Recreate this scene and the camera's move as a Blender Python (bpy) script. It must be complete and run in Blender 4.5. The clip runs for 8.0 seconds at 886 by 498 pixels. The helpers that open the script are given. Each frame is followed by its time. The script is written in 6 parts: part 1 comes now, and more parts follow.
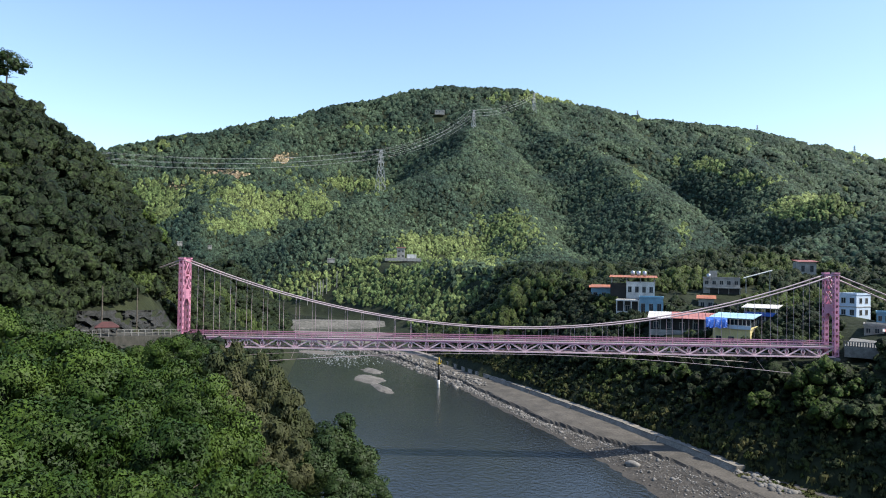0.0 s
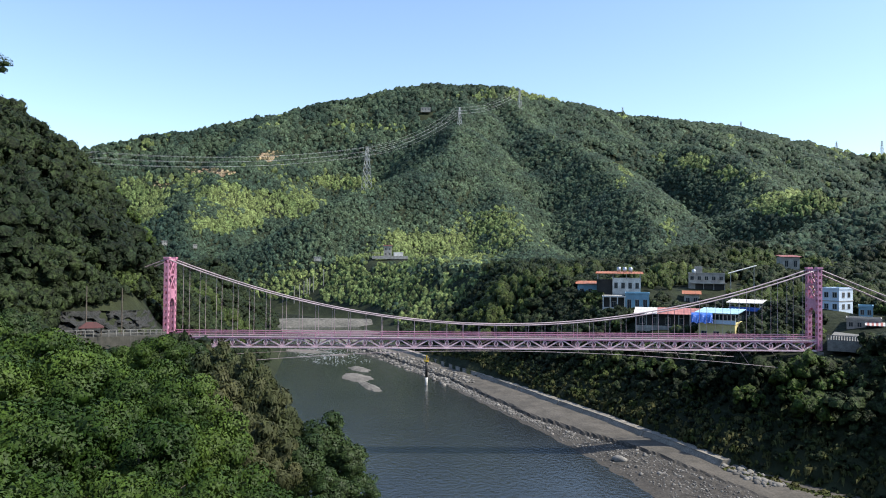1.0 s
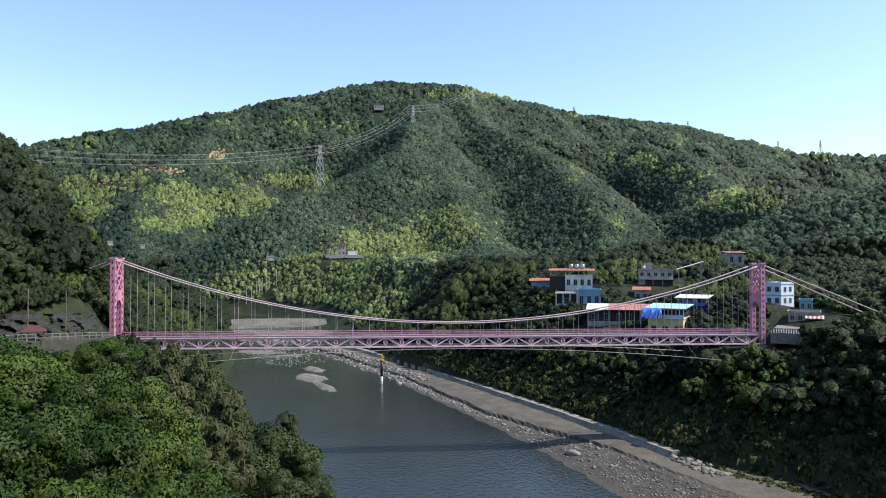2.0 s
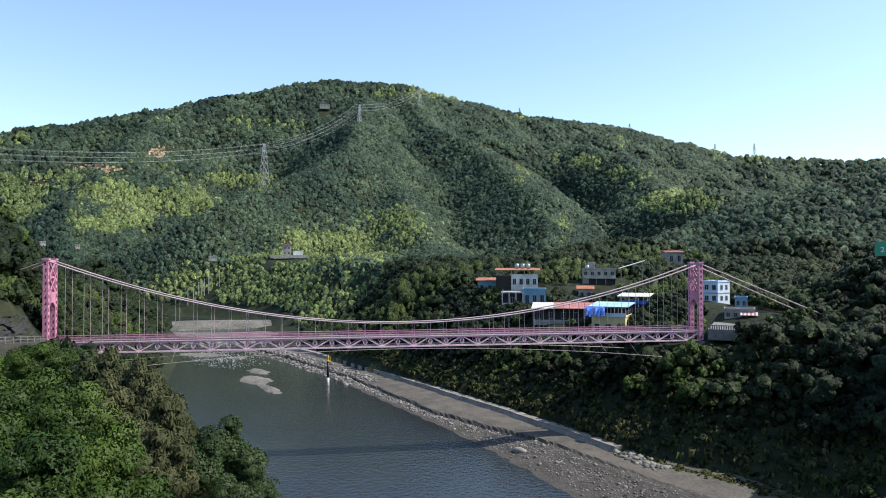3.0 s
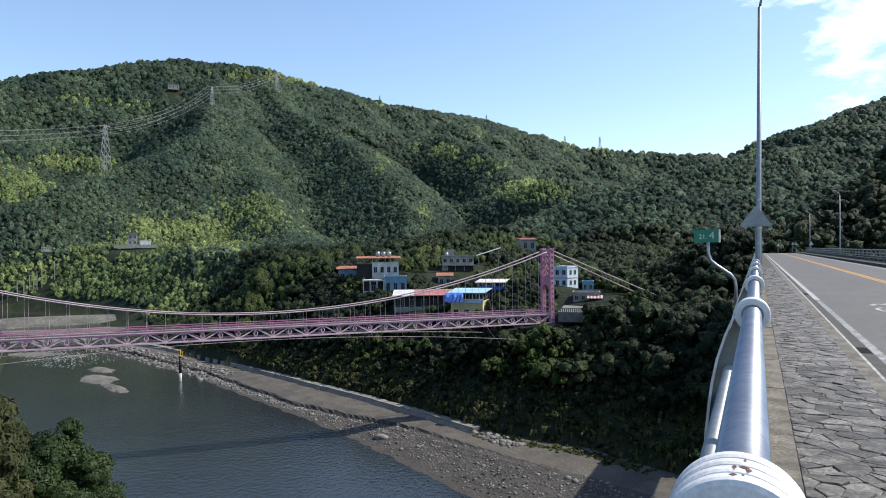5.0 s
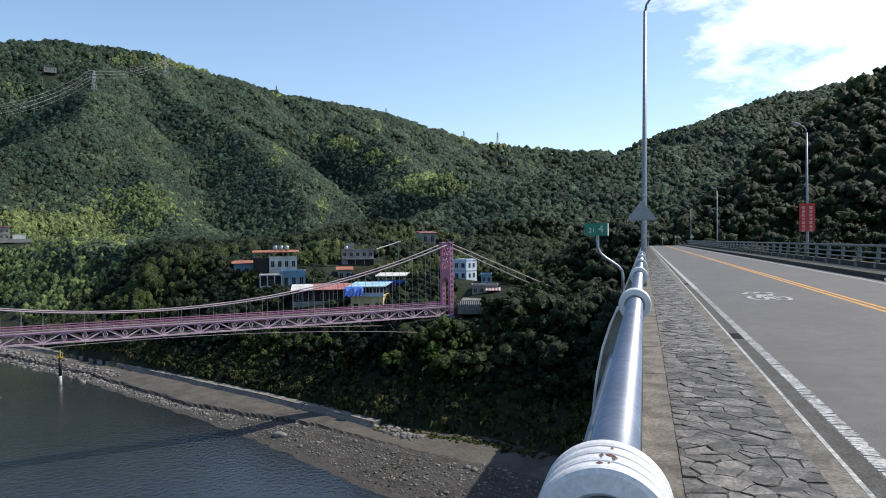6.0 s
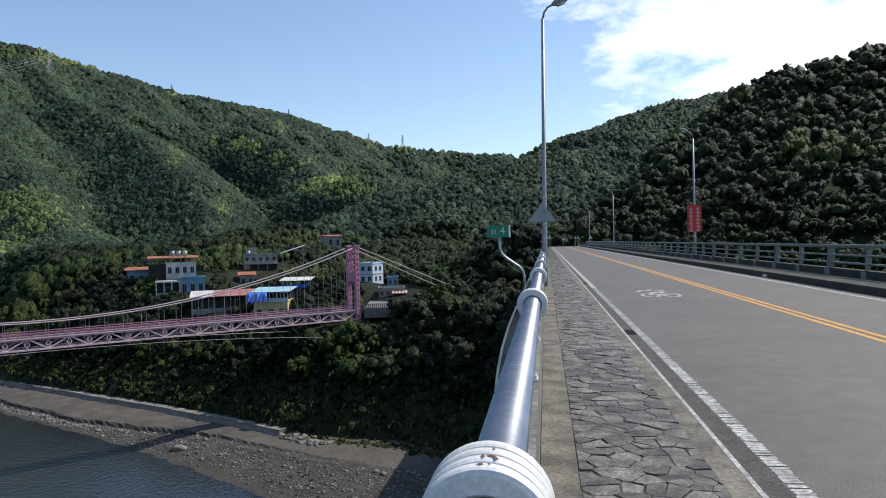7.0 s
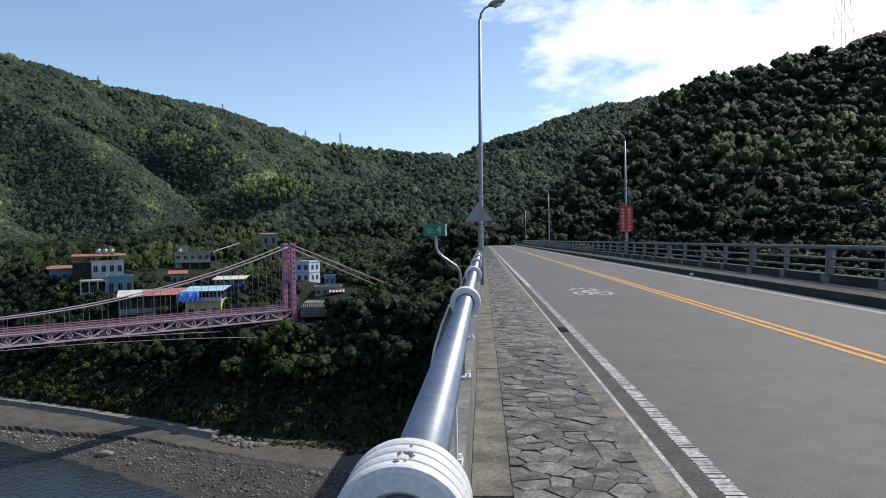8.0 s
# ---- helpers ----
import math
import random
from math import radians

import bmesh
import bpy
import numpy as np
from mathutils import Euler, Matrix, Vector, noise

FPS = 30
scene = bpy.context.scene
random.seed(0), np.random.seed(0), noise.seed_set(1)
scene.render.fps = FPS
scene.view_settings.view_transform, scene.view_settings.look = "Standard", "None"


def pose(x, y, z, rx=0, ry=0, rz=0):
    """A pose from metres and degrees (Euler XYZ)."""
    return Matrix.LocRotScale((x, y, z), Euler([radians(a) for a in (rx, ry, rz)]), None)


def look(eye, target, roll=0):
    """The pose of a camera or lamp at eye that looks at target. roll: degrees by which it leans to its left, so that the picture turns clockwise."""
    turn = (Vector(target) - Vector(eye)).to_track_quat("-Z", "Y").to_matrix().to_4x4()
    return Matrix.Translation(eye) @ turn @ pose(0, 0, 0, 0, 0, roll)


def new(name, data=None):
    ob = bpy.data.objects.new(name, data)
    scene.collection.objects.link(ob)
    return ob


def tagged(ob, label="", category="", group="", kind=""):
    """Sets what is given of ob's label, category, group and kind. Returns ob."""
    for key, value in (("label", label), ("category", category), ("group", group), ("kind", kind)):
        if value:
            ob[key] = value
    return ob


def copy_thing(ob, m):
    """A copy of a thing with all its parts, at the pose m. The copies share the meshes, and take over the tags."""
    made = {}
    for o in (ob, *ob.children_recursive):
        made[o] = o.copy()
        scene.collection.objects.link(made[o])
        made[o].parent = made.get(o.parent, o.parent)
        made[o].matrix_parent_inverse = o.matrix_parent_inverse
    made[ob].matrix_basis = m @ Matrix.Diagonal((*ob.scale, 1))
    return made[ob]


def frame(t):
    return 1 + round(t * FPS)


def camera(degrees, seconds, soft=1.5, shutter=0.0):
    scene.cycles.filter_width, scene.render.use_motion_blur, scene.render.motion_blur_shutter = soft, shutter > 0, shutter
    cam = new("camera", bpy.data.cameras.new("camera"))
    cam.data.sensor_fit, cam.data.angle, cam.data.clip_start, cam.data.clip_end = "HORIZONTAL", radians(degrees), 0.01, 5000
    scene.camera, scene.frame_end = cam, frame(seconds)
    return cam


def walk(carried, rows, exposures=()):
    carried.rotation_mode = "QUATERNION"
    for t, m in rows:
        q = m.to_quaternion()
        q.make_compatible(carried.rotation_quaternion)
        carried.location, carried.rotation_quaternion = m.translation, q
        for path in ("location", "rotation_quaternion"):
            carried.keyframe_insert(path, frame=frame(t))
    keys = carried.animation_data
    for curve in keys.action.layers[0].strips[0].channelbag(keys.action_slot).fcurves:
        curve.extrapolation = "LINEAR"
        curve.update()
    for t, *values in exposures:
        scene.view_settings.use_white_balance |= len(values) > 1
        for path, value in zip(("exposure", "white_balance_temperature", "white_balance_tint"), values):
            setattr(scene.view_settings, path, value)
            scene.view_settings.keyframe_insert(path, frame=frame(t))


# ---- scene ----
# camera: seconds, x, y, z, yaw, pitch, roll.  The road runs along +y, its surface is z = 0
ROWS = [
    (0.0, -0.425, 0.199, 1.466, 44.602, 1.397, -0.997),
    (0.5, -0.413, 0.188, 1.468, 44.145, 1.202, -0.902),
    (1.0, -0.398, 0.168, 1.469, 43.535, 1.211, -0.585),
    (1.5, -0.368, 0.133, 1.474, 41.938, 1.064, -0.329),
    (3.0, -0.260, 0.016, 1.491, 35.485, 1.087, 0.066),
    (3.5, -0.230, -0.015, 1.490, 33.557, 0.601, -0.079),
    (4.0, -0.210, -0.040, 1.491, 30.967, 0.137, -0.167),
    (4.5, -0.148, -0.073, 1.501, 27.676, 0.144, 0.237),
    (6.0, -0.072, -0.030, 1.504, 16.007, -0.572, 0.732),
    (6.5, -0.051, -0.005, 1.500, 11.469, -0.723, 0.895),
    (7.0, -0.033, -0.003, 1.503, 8.346, -0.482, 1.362),
    (7.5, -0.017, -0.003, 1.499, 5.640, -0.882, 1.139),
    (8.0, 0.0, 0.0, 1.5, 3.279, -0.699, 1.146),
]
cam = camera(64.64, 8.0, 1.0)
walk(cam, [(t, pose(x, y, z, 90 + pitch, roll, yaw)) for t, x, y, z, yaw, pitch, roll in ROWS],
     exposures=[(0.0, 1.0), (3.0, 0.98), (4.5, 0.82), (6.0, 0.54), (8.0, 0.32)])

# daylight: the sun stands to the right of the road, half way up
SUN_AZ, SUN_EL = radians(-58), radians(51)
world = bpy.data.worlds.new("sky")
scene.world = world
world.use_nodes = True
wn, wl = world.node_tree.nodes, world.node_tree.links
sky = wn.new("ShaderNodeTexSky")
sky.sky_type, sky.sun_disc = "NISHITA", False
sky.sun_elevation, sky.sun_rotation = SUN_EL, -SUN_AZ
sky.air_density, sky.dust_density, sky.ozone_density = 1.0, 0.5, 2.2
wn["Background"].inputs["Strength"].default_value = 0.13
# thin bright clouds, thickest towards the sun
coord = wn.new("ShaderNodeTexCoord")
puff = wn.new("ShaderNodeTexNoise")
puff.inputs["Scale"].default_value, puff.inputs["Detail"].default_value, puff.inputs["Roughness"].default_value = 5.0, 9, 0.62
stretch = wn.new("ShaderNodeMapping")
stretch.inputs["Scale"].default_value = (1, 1, 2.6)
wl.new(coord.outputs["Generated"], stretch.inputs["Vector"])
wl.new(stretch.outputs["Vector"], puff.inputs["Vector"])
aim = wn.new("ShaderNodeVectorMath")
aim.operation = "DOT_PRODUCT"
a_, e_ = radians(-34), radians(24)
aim.inputs[1].default_value = (-math.sin(a_) * math.cos(e_), math.cos(a_) * math.cos(e_), math.sin(e_))
wl.new(coord.outputs["Generated"], aim.inputs[0])
thick = wn.new("ShaderNodeMapRange")
thick.inputs["From Min"].default_value, thick.inputs["From Max"].default_value = 0.78, 0.985
thick.inputs["To Min"].default_value, thick.inputs["To Max"].default_value = -0.32, 0.22
wl.new(aim.outputs["Value"], thick.inputs["Value"])
total = wn.new("ShaderNodeMath")
total.operation = "ADD"
wl.new(puff.outputs["Fac"], total.inputs[0])
wl.new(thick.outputs["Result"], total.inputs[1])
cover = wn.new("ShaderNodeMapRange")
cover.inputs["From Min"].default_value, cover.inputs["From Max"].default_value = 0.44, 0.66
wl.new(total.outputs["Value"], cover.inputs["Value"])
cloud = wn.new("ShaderNodeMix")
cloud.data_type = "RGBA"
cloud.inputs["B"].default_value = (9.0, 9.2, 9.4, 1)
wl.new(cover.outputs["Result"], cloud.inputs["Factor"])
wl.new(sky.outputs[0], cloud.inputs["A"])
wl.new(cloud.outputs["Result"], wn["Background"].inputs["Color"])
sun = new("sun", bpy.data.lights.new("sun", "SUN"))
sun.data.energy, sun.data.angle, sun.data.color = 3.2, radians(0.5), (1.0, 0.95, 0.86)
SUN_DIR = Vector((-math.sin(SUN_AZ) * math.cos(SUN_EL), math.cos(SUN_AZ) * math.cos(SUN_EL), math.sin(SUN_EL)))
sun.matrix_world = look(SUN_DIR * 300, (0, 0, 0))



# ---- materials ----
def shader(name, colour, rough=0.8, metal=0.0, tint=None, scale=1.0, fine=0.25, bump=0.0, bump_scale=20.0, island=0.0, per_object=0.0, spec=0.5, translucent=0.0, speckle=0.0):
    """A surface whose colour wanders between colour and tint at two scales (metres), with fine relief."""
    m = bpy.data.materials.new(name)
    m.use_nodes = True
    n, l = m.node_tree.nodes, m.node_tree.links
    b = n["Principled BSDF"]
    b.inputs["Roughness"].default_value, b.inputs["Metallic"].default_value = rough, metal
    b.inputs["Specular IOR Level"].default_value = spec
    geo = n.new("ShaderNodeNewGeometry")
    tint = tint or tuple(c * 0.7 for c in colour)
    big = n.new("ShaderNodeTexNoise")
    big.inputs["Scale"].default_value, big.inputs["Detail"].default_value = 1 / scale, 4
    small = n.new("ShaderNodeTexNoise")
    small.inputs["Scale"].default_value, small.inputs["Detail"].default_value = 9 / scale, 6
    for t in (big, small):
        l.new(geo.outputs["Position"], t.inputs["Vector"])
    ramp = n.new("ShaderNodeMapRange")
    ramp.inputs["From Min"].default_value, ramp.inputs["From Max"].default_value = 0.36, 0.64
    l.new(big.outputs["Fac"], ramp.inputs["Value"])
    mix = n.new("ShaderNodeMix")
    mix.data_type = "RGBA"
    mix.inputs["A"].default_value, mix.inputs["B"].default_value = (*colour, 1), (*tint, 1)
    l.new(ramp.outputs["Result"], mix.inputs["Factor"])
    out = mix.outputs["Result"]
    val = n.new("ShaderNodeMapRange")
    val.inputs["From Min"].default_value, val.inputs["From Max"].default_value = 0.3, 0.7
    val.inputs["To Min"].default_value, val.inputs["To Max"].default_value = 1 - fine, 1 + fine
    l.new(small.outputs["Fac"], val.inputs["Value"])
    level = val.outputs["Result"]
    for amount, node, socket in ((island, geo, "Random Per Island"), (per_object, None, "Random")):
        if amount:
            node = node or n.new("ShaderNodeObjectInfo")
            r = n.new("ShaderNodeMapRange")
            r.inputs["To Min"].default_value, r.inputs["To Max"].default_value = 1 - amount, 1 + amount
            l.new(node.outputs[socket], r.inputs["Value"])
            mul = n.new("ShaderNodeMath")
            mul.operation = "MULTIPLY"
            l.new(level, mul.inputs[0])
            l.new(r.outputs["Result"], mul.inputs[1])
            level = mul.outputs["Value"]
    if speckle:
        grit = n.new("ShaderNodeTexNoise")
        grit.inputs["Scale"].default_value, grit.inputs["Detail"].default_value = bump_scale, 3
        l.new(geo.outputs["Position"], grit.inputs["Vector"])
        r = n.new("ShaderNodeMapRange")
        r.inputs["From Min"].default_value, r.inputs["From Max"].default_value = 0.32, 0.68
        r.inputs["To Min"].default_value, r.inputs["To Max"].default_value = 1 - speckle, 1 + speckle
        l.new(grit.outputs["Fac"], r.inputs["Value"])
        mul = n.new("ShaderNodeMath")
        mul.operation = "MULTIPLY"
        l.new(level, mul.inputs[0])
        l.new(r.outputs["Result"], mul.inputs[1])
        level = mul.outputs["Value"]
    sc = n.new("ShaderNodeVectorMath")
    sc.operation = "SCALE"
    l.new(out, sc.inputs[0])
    l.new(level, sc.inputs["Scale"])
    l.new(sc.outputs["Vector"], b.inputs["Base Color"])
    if bump:
        bt = n.new("ShaderNodeTexNoise")
        bt.inputs["Scale"].default_value, bt.inputs["Detail"].default_value = bump_scale, 5
        l.new(geo.outputs["Position"], bt.inputs["Vector"])
        bn = n.new("ShaderNodeBump")
        bn.inputs["Strength"].default_value, bn.inputs["Distance"].default_value = 1.0, bump
        l.new(bt.outputs["Fac"], bn.inputs["Height"])
        l.new(bn.outputs["Normal"], b.inputs["Normal"])
    if translucent:
        tr = n.new("ShaderNodeBsdfTranslucent")
        l.new(sc.outputs["Vector"], tr.inputs["Color"])
        ms = n.new("ShaderNodeMixShader")
        ms.inputs["Fac"].default_value = translucent
        l.new(b.outputs["BSDF"], ms.inputs[1])
        l.new(tr.outputs["BSDF"], ms.inputs[2])
        l.new(ms.outputs["Shader"], n["Material Output"].inputs["Surface"])
    return m


LEAF = dict(fine=0.3, island=0.2, spec=0.15, translucent=0.05)
# strong speckle puts lit leaf tops and dark gaps into the colour
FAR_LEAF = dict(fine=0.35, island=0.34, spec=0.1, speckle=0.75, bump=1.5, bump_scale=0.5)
MID_LEAF = dict(fine=0.35, island=0.34, spec=0.12, speckle=0.75, bump=0.5, bump_scale=1.9)
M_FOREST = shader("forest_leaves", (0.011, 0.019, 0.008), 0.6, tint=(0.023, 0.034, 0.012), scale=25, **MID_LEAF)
# mountain leaves paler and bluer than M_FOREST: sun and distance haze put into colour
M_FOREST_FAR = shader("hazy_mountain_forest", (0.021, 0.037, 0.026), 0.7, tint=(0.046, 0.068, 0.039), scale=60, **FAR_LEAF)
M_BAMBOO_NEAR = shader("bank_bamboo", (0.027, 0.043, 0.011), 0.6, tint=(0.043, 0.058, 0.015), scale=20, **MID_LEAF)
# lighter copy of bank_bamboo for the mountain; sun and haze again in colour
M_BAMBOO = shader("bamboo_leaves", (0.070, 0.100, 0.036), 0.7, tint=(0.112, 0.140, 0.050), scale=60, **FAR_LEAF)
M_BRIGHT = shader("bright_leaves", (0.016, 0.036, 0.005), 0.55, tint=(0.056, 0.092, 0.014), scale=5, **LEAF)
M_DARKLEAF = shader("dark_glossy_leaves", (0.020, 0.038, 0.012), 0.5, tint=(0.034, 0.055, 0.014), scale=6, **LEAF)
M_BRIGHT_BANK = shader("bank_bright_leaves", (0.020, 0.036, 0.007), 0.55, tint=(0.040, 0.062, 0.012), scale=9, **MID_LEAF)
M_OLIVE = shader("olive_bamboo_leaves", (0.040, 0.050, 0.018), 0.6, tint=(0.060, 0.062, 0.025), scale=5, **LEAF)
M_DRY = shader("dry_brown_scrub", (0.26, 0.19, 0.13), 0.8, tint=(0.17, 0.15, 0.08), scale=30, **FAR_LEAF)
M_BARK = shader("grey_bark", (0.14, 0.115, 0.09), 0.9, scale=0.6, fine=0.35, bump=0.02, bump_scale=12)
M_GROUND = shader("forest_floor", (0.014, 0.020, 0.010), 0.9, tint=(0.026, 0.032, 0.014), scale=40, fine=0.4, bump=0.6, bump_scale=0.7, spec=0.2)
M_SEAWALL = shader("pale_sea_wall", (0.27, 0.243, 0.205), 0.9, tint=(0.17, 0.152, 0.126), scale=3, fine=0.3)
# kept near-black: shade of overhanging trees put into the rock's colour
M_ROCK = shader("shaded_grey_rock", (0.030, 0.029, 0.027), 0.9, tint=(0.010, 0.012, 0.008), scale=2, fine=0.6, bump=0.5, bump_scale=1.6)
M_WHITEWALL = shader("white_wall", (0.62, 0.61, 0.58), 0.8, tint=(0.44, 0.42, 0.39), scale=2, fine=0.2)
M_BLUEWALL = shader("sky_blue_wall", (0.20, 0.36, 0.46), 0.8, tint=(0.15, 0.27, 0.35), scale=3, fine=0.12)
M_PALEBLUE = shader("pale_blue_wall", (0.52, 0.62, 0.72), 0.8, tint=(0.42, 0.5, 0.6), scale=3, fine=0.1)
M_YELLOWWALL = shader("yellow_wall", (0.70, 0.60, 0.28), 0.8, tint=(0.6, 0.5, 0.24), scale=3, fine=0.1)
M_ORANGE = shader("orange_tin_roof", (0.42, 0.15, 0.07), 0.6, tint=(0.30, 0.11, 0.06), scale=3, fine=0.15)
M_REDROOF = shader("faded_red_tin_roof", (0.46, 0.19, 0.16), 0.6, tint=(0.34, 0.12, 0.10), scale=4, fine=0.2)
M_TEALROOF = shader("pale_blue_tin_roof", (0.36, 0.54, 0.62), 0.6, tint=(0.28, 0.43, 0.5), scale=4, fine=0.12)
M_TARP = shader("blue_tarpaulin", (0.03, 0.13, 0.50), 0.45, tint=(0.02, 0.09, 0.38), scale=2, fine=0.2)
# near-black: shade of open rooms put into colour; also drain iron and shelter posts
M_DARK = shader("interior_shade_and_iron", (0.035, 0.033, 0.03), 0.9, scale=2, fine=0.2)
M_GLASS = shader("dark_window_glass", (0.03, 0.04, 0.05), 0.08, scale=3, fine=0.1)
M_DULLWALL = shader("stained_grey_wall", (0.34, 0.33, 0.30), 0.9, tint=(0.22, 0.21, 0.19), scale=2, fine=0.2)
M_PYLON = shader("pylon_steel", (0.42, 0.43, 0.44), 0.5, 0.3, scale=8, fine=0.1)
M_GREEN_SIGN = shader("green_sign_sheet", (0.005, 0.21, 0.12), 0.4, tint=(0.004, 0.18, 0.1), scale=0.3, fine=0.08)
M_WHITE = shader("white_lettering", (0.8, 0.8, 0.78), 0.5, scale=0.3, fine=0.06)
M_RED_SIGN = shader("red_sign_sheet", (0.55, 0.035, 0.02), 0.5, tint=(0.48, 0.03, 0.02), scale=0.4, fine=0.1)
M_LAMPPOST = shader("grey_lamp_post", (0.30, 0.32, 0.34), 0.45, 0.4, tint=(0.24, 0.26, 0.28), scale=0.8, fine=0.12)
M_BLACK = shader("black_paint", (0.02, 0.02, 0.02), 0.5, scale=1, fine=0.1)
M_YELLOWP = shader("yellow_paint", (0.6, 0.42, 0.04), 0.5, scale=1, fine=0.1)
M_GRASS = shader("bank_grass", (0.040, 0.055, 0.014), 0.8, tint=(0.085, 0.080, 0.032), scale=4, **LEAF)
M_PINK = shader("pink_paint", (0.60, 0.27, 0.38), 0.45, tint=(0.50, 0.22, 0.31), scale=3, fine=0.15, spec=0.4)
M_PINK_PALE = shader("pale_pink_paint", (0.78, 0.57, 0.60), 0.5, tint=(0.66, 0.46, 0.50), scale=2, fine=0.15)
M_CABLE = shader("grey_pink_cable", (0.46, 0.36, 0.38), 0.5, scale=4, fine=0.1)
# one dark, uneven concrete tone: far parapet and pavement, pink bridge deck, track
M_DARKCON = shader("dark_concrete", (0.060, 0.056, 0.046), 0.95, tint=(0.034, 0.034, 0.026), scale=0.7, fine=0.4, speckle=0.3, bump=0.006, bump_scale=25)
M_ASPHALT = shader("worn_asphalt", (0.082, 0.074, 0.067), 0.68, tint=(0.102, 0.093, 0.084), scale=2.2, fine=0.16, speckle=0.6, bump=0.004, bump_scale=90)
M_CONCRETE = shader("weathered_concrete", (0.185, 0.167, 0.138), 0.9, tint=(0.085, 0.077, 0.063), scale=0.3, fine=0.3, speckle=0.25, bump=0.004, bump_scale=40)
M_GREYCON = shader("grey_concrete", (0.20, 0.195, 0.18), 0.9, tint=(0.13, 0.125, 0.115), scale=0.8, fine=0.3, speckle=0.2, bump=0.004, bump_scale=30)
M_STONE = shader("slate_paving", (0.135, 0.123, 0.109), 0.65, tint=(0.042, 0.039, 0.036), scale=0.2, fine=0.5, speckle=0.3, bump=0.006, bump_scale=25, per_object=0.5, island=0.3)
M_WHITE_LINE = shader("worn_white_line", (0.44, 0.43, 0.41), 0.75, tint=(0.26, 0.255, 0.245), scale=0.25, fine=0.4, speckle=0.3)
M_YELLOW_LINE = shader("yellow_line", (0.62, 0.30, 0.05), 0.75, tint=(0.52, 0.26, 0.05), scale=0.5, fine=0.15, speckle=0.3)
M_STEEL = shader("galvanised_pipe", (0.40, 0.42, 0.46), 0.34, 0.75, tint=(0.32, 0.34, 0.37), scale=0.3, fine=0.12)
M_RAILPAINT = shader("pale_grey_paint", (0.70, 0.69, 0.69), 0.5, tint=(0.62, 0.605, 0.59), scale=0.09, fine=0.12, bump=0.001, bump_scale=120)
M_GREYPAINT = shader("grey_green_rail_paint", (0.15, 0.165, 0.16), 0.42, tint=(0.20, 0.215, 0.205), scale=0.4, fine=0.15)
M_WATER = shader("river_water", (0.016, 0.019, 0.020), 0.12, tint=(0.022, 0.025, 0.024), scale=30, fine=0.1, bump=0.11, bump_scale=0.9)
M_SHELF = shader("sandy_shelf", (0.100, 0.088, 0.073), 0.95, tint=(0.063, 0.056, 0.046), scale=4, fine=0.25, speckle=0.2, bump=0.05, bump_scale=3)
M_RUST = shader("rust_stain", (0.10, 0.04, 0.028), 0.9, tint=(0.19, 0.10, 0.07), scale=0.02, fine=0.4)
M_GRAVEL = shader("river_gravel", (0.060, 0.053, 0.045), 0.95, tint=(0.042, 0.037, 0.031), scale=5, fine=0.35, speckle=0.3, bump=0.15, bump_scale=2.5)



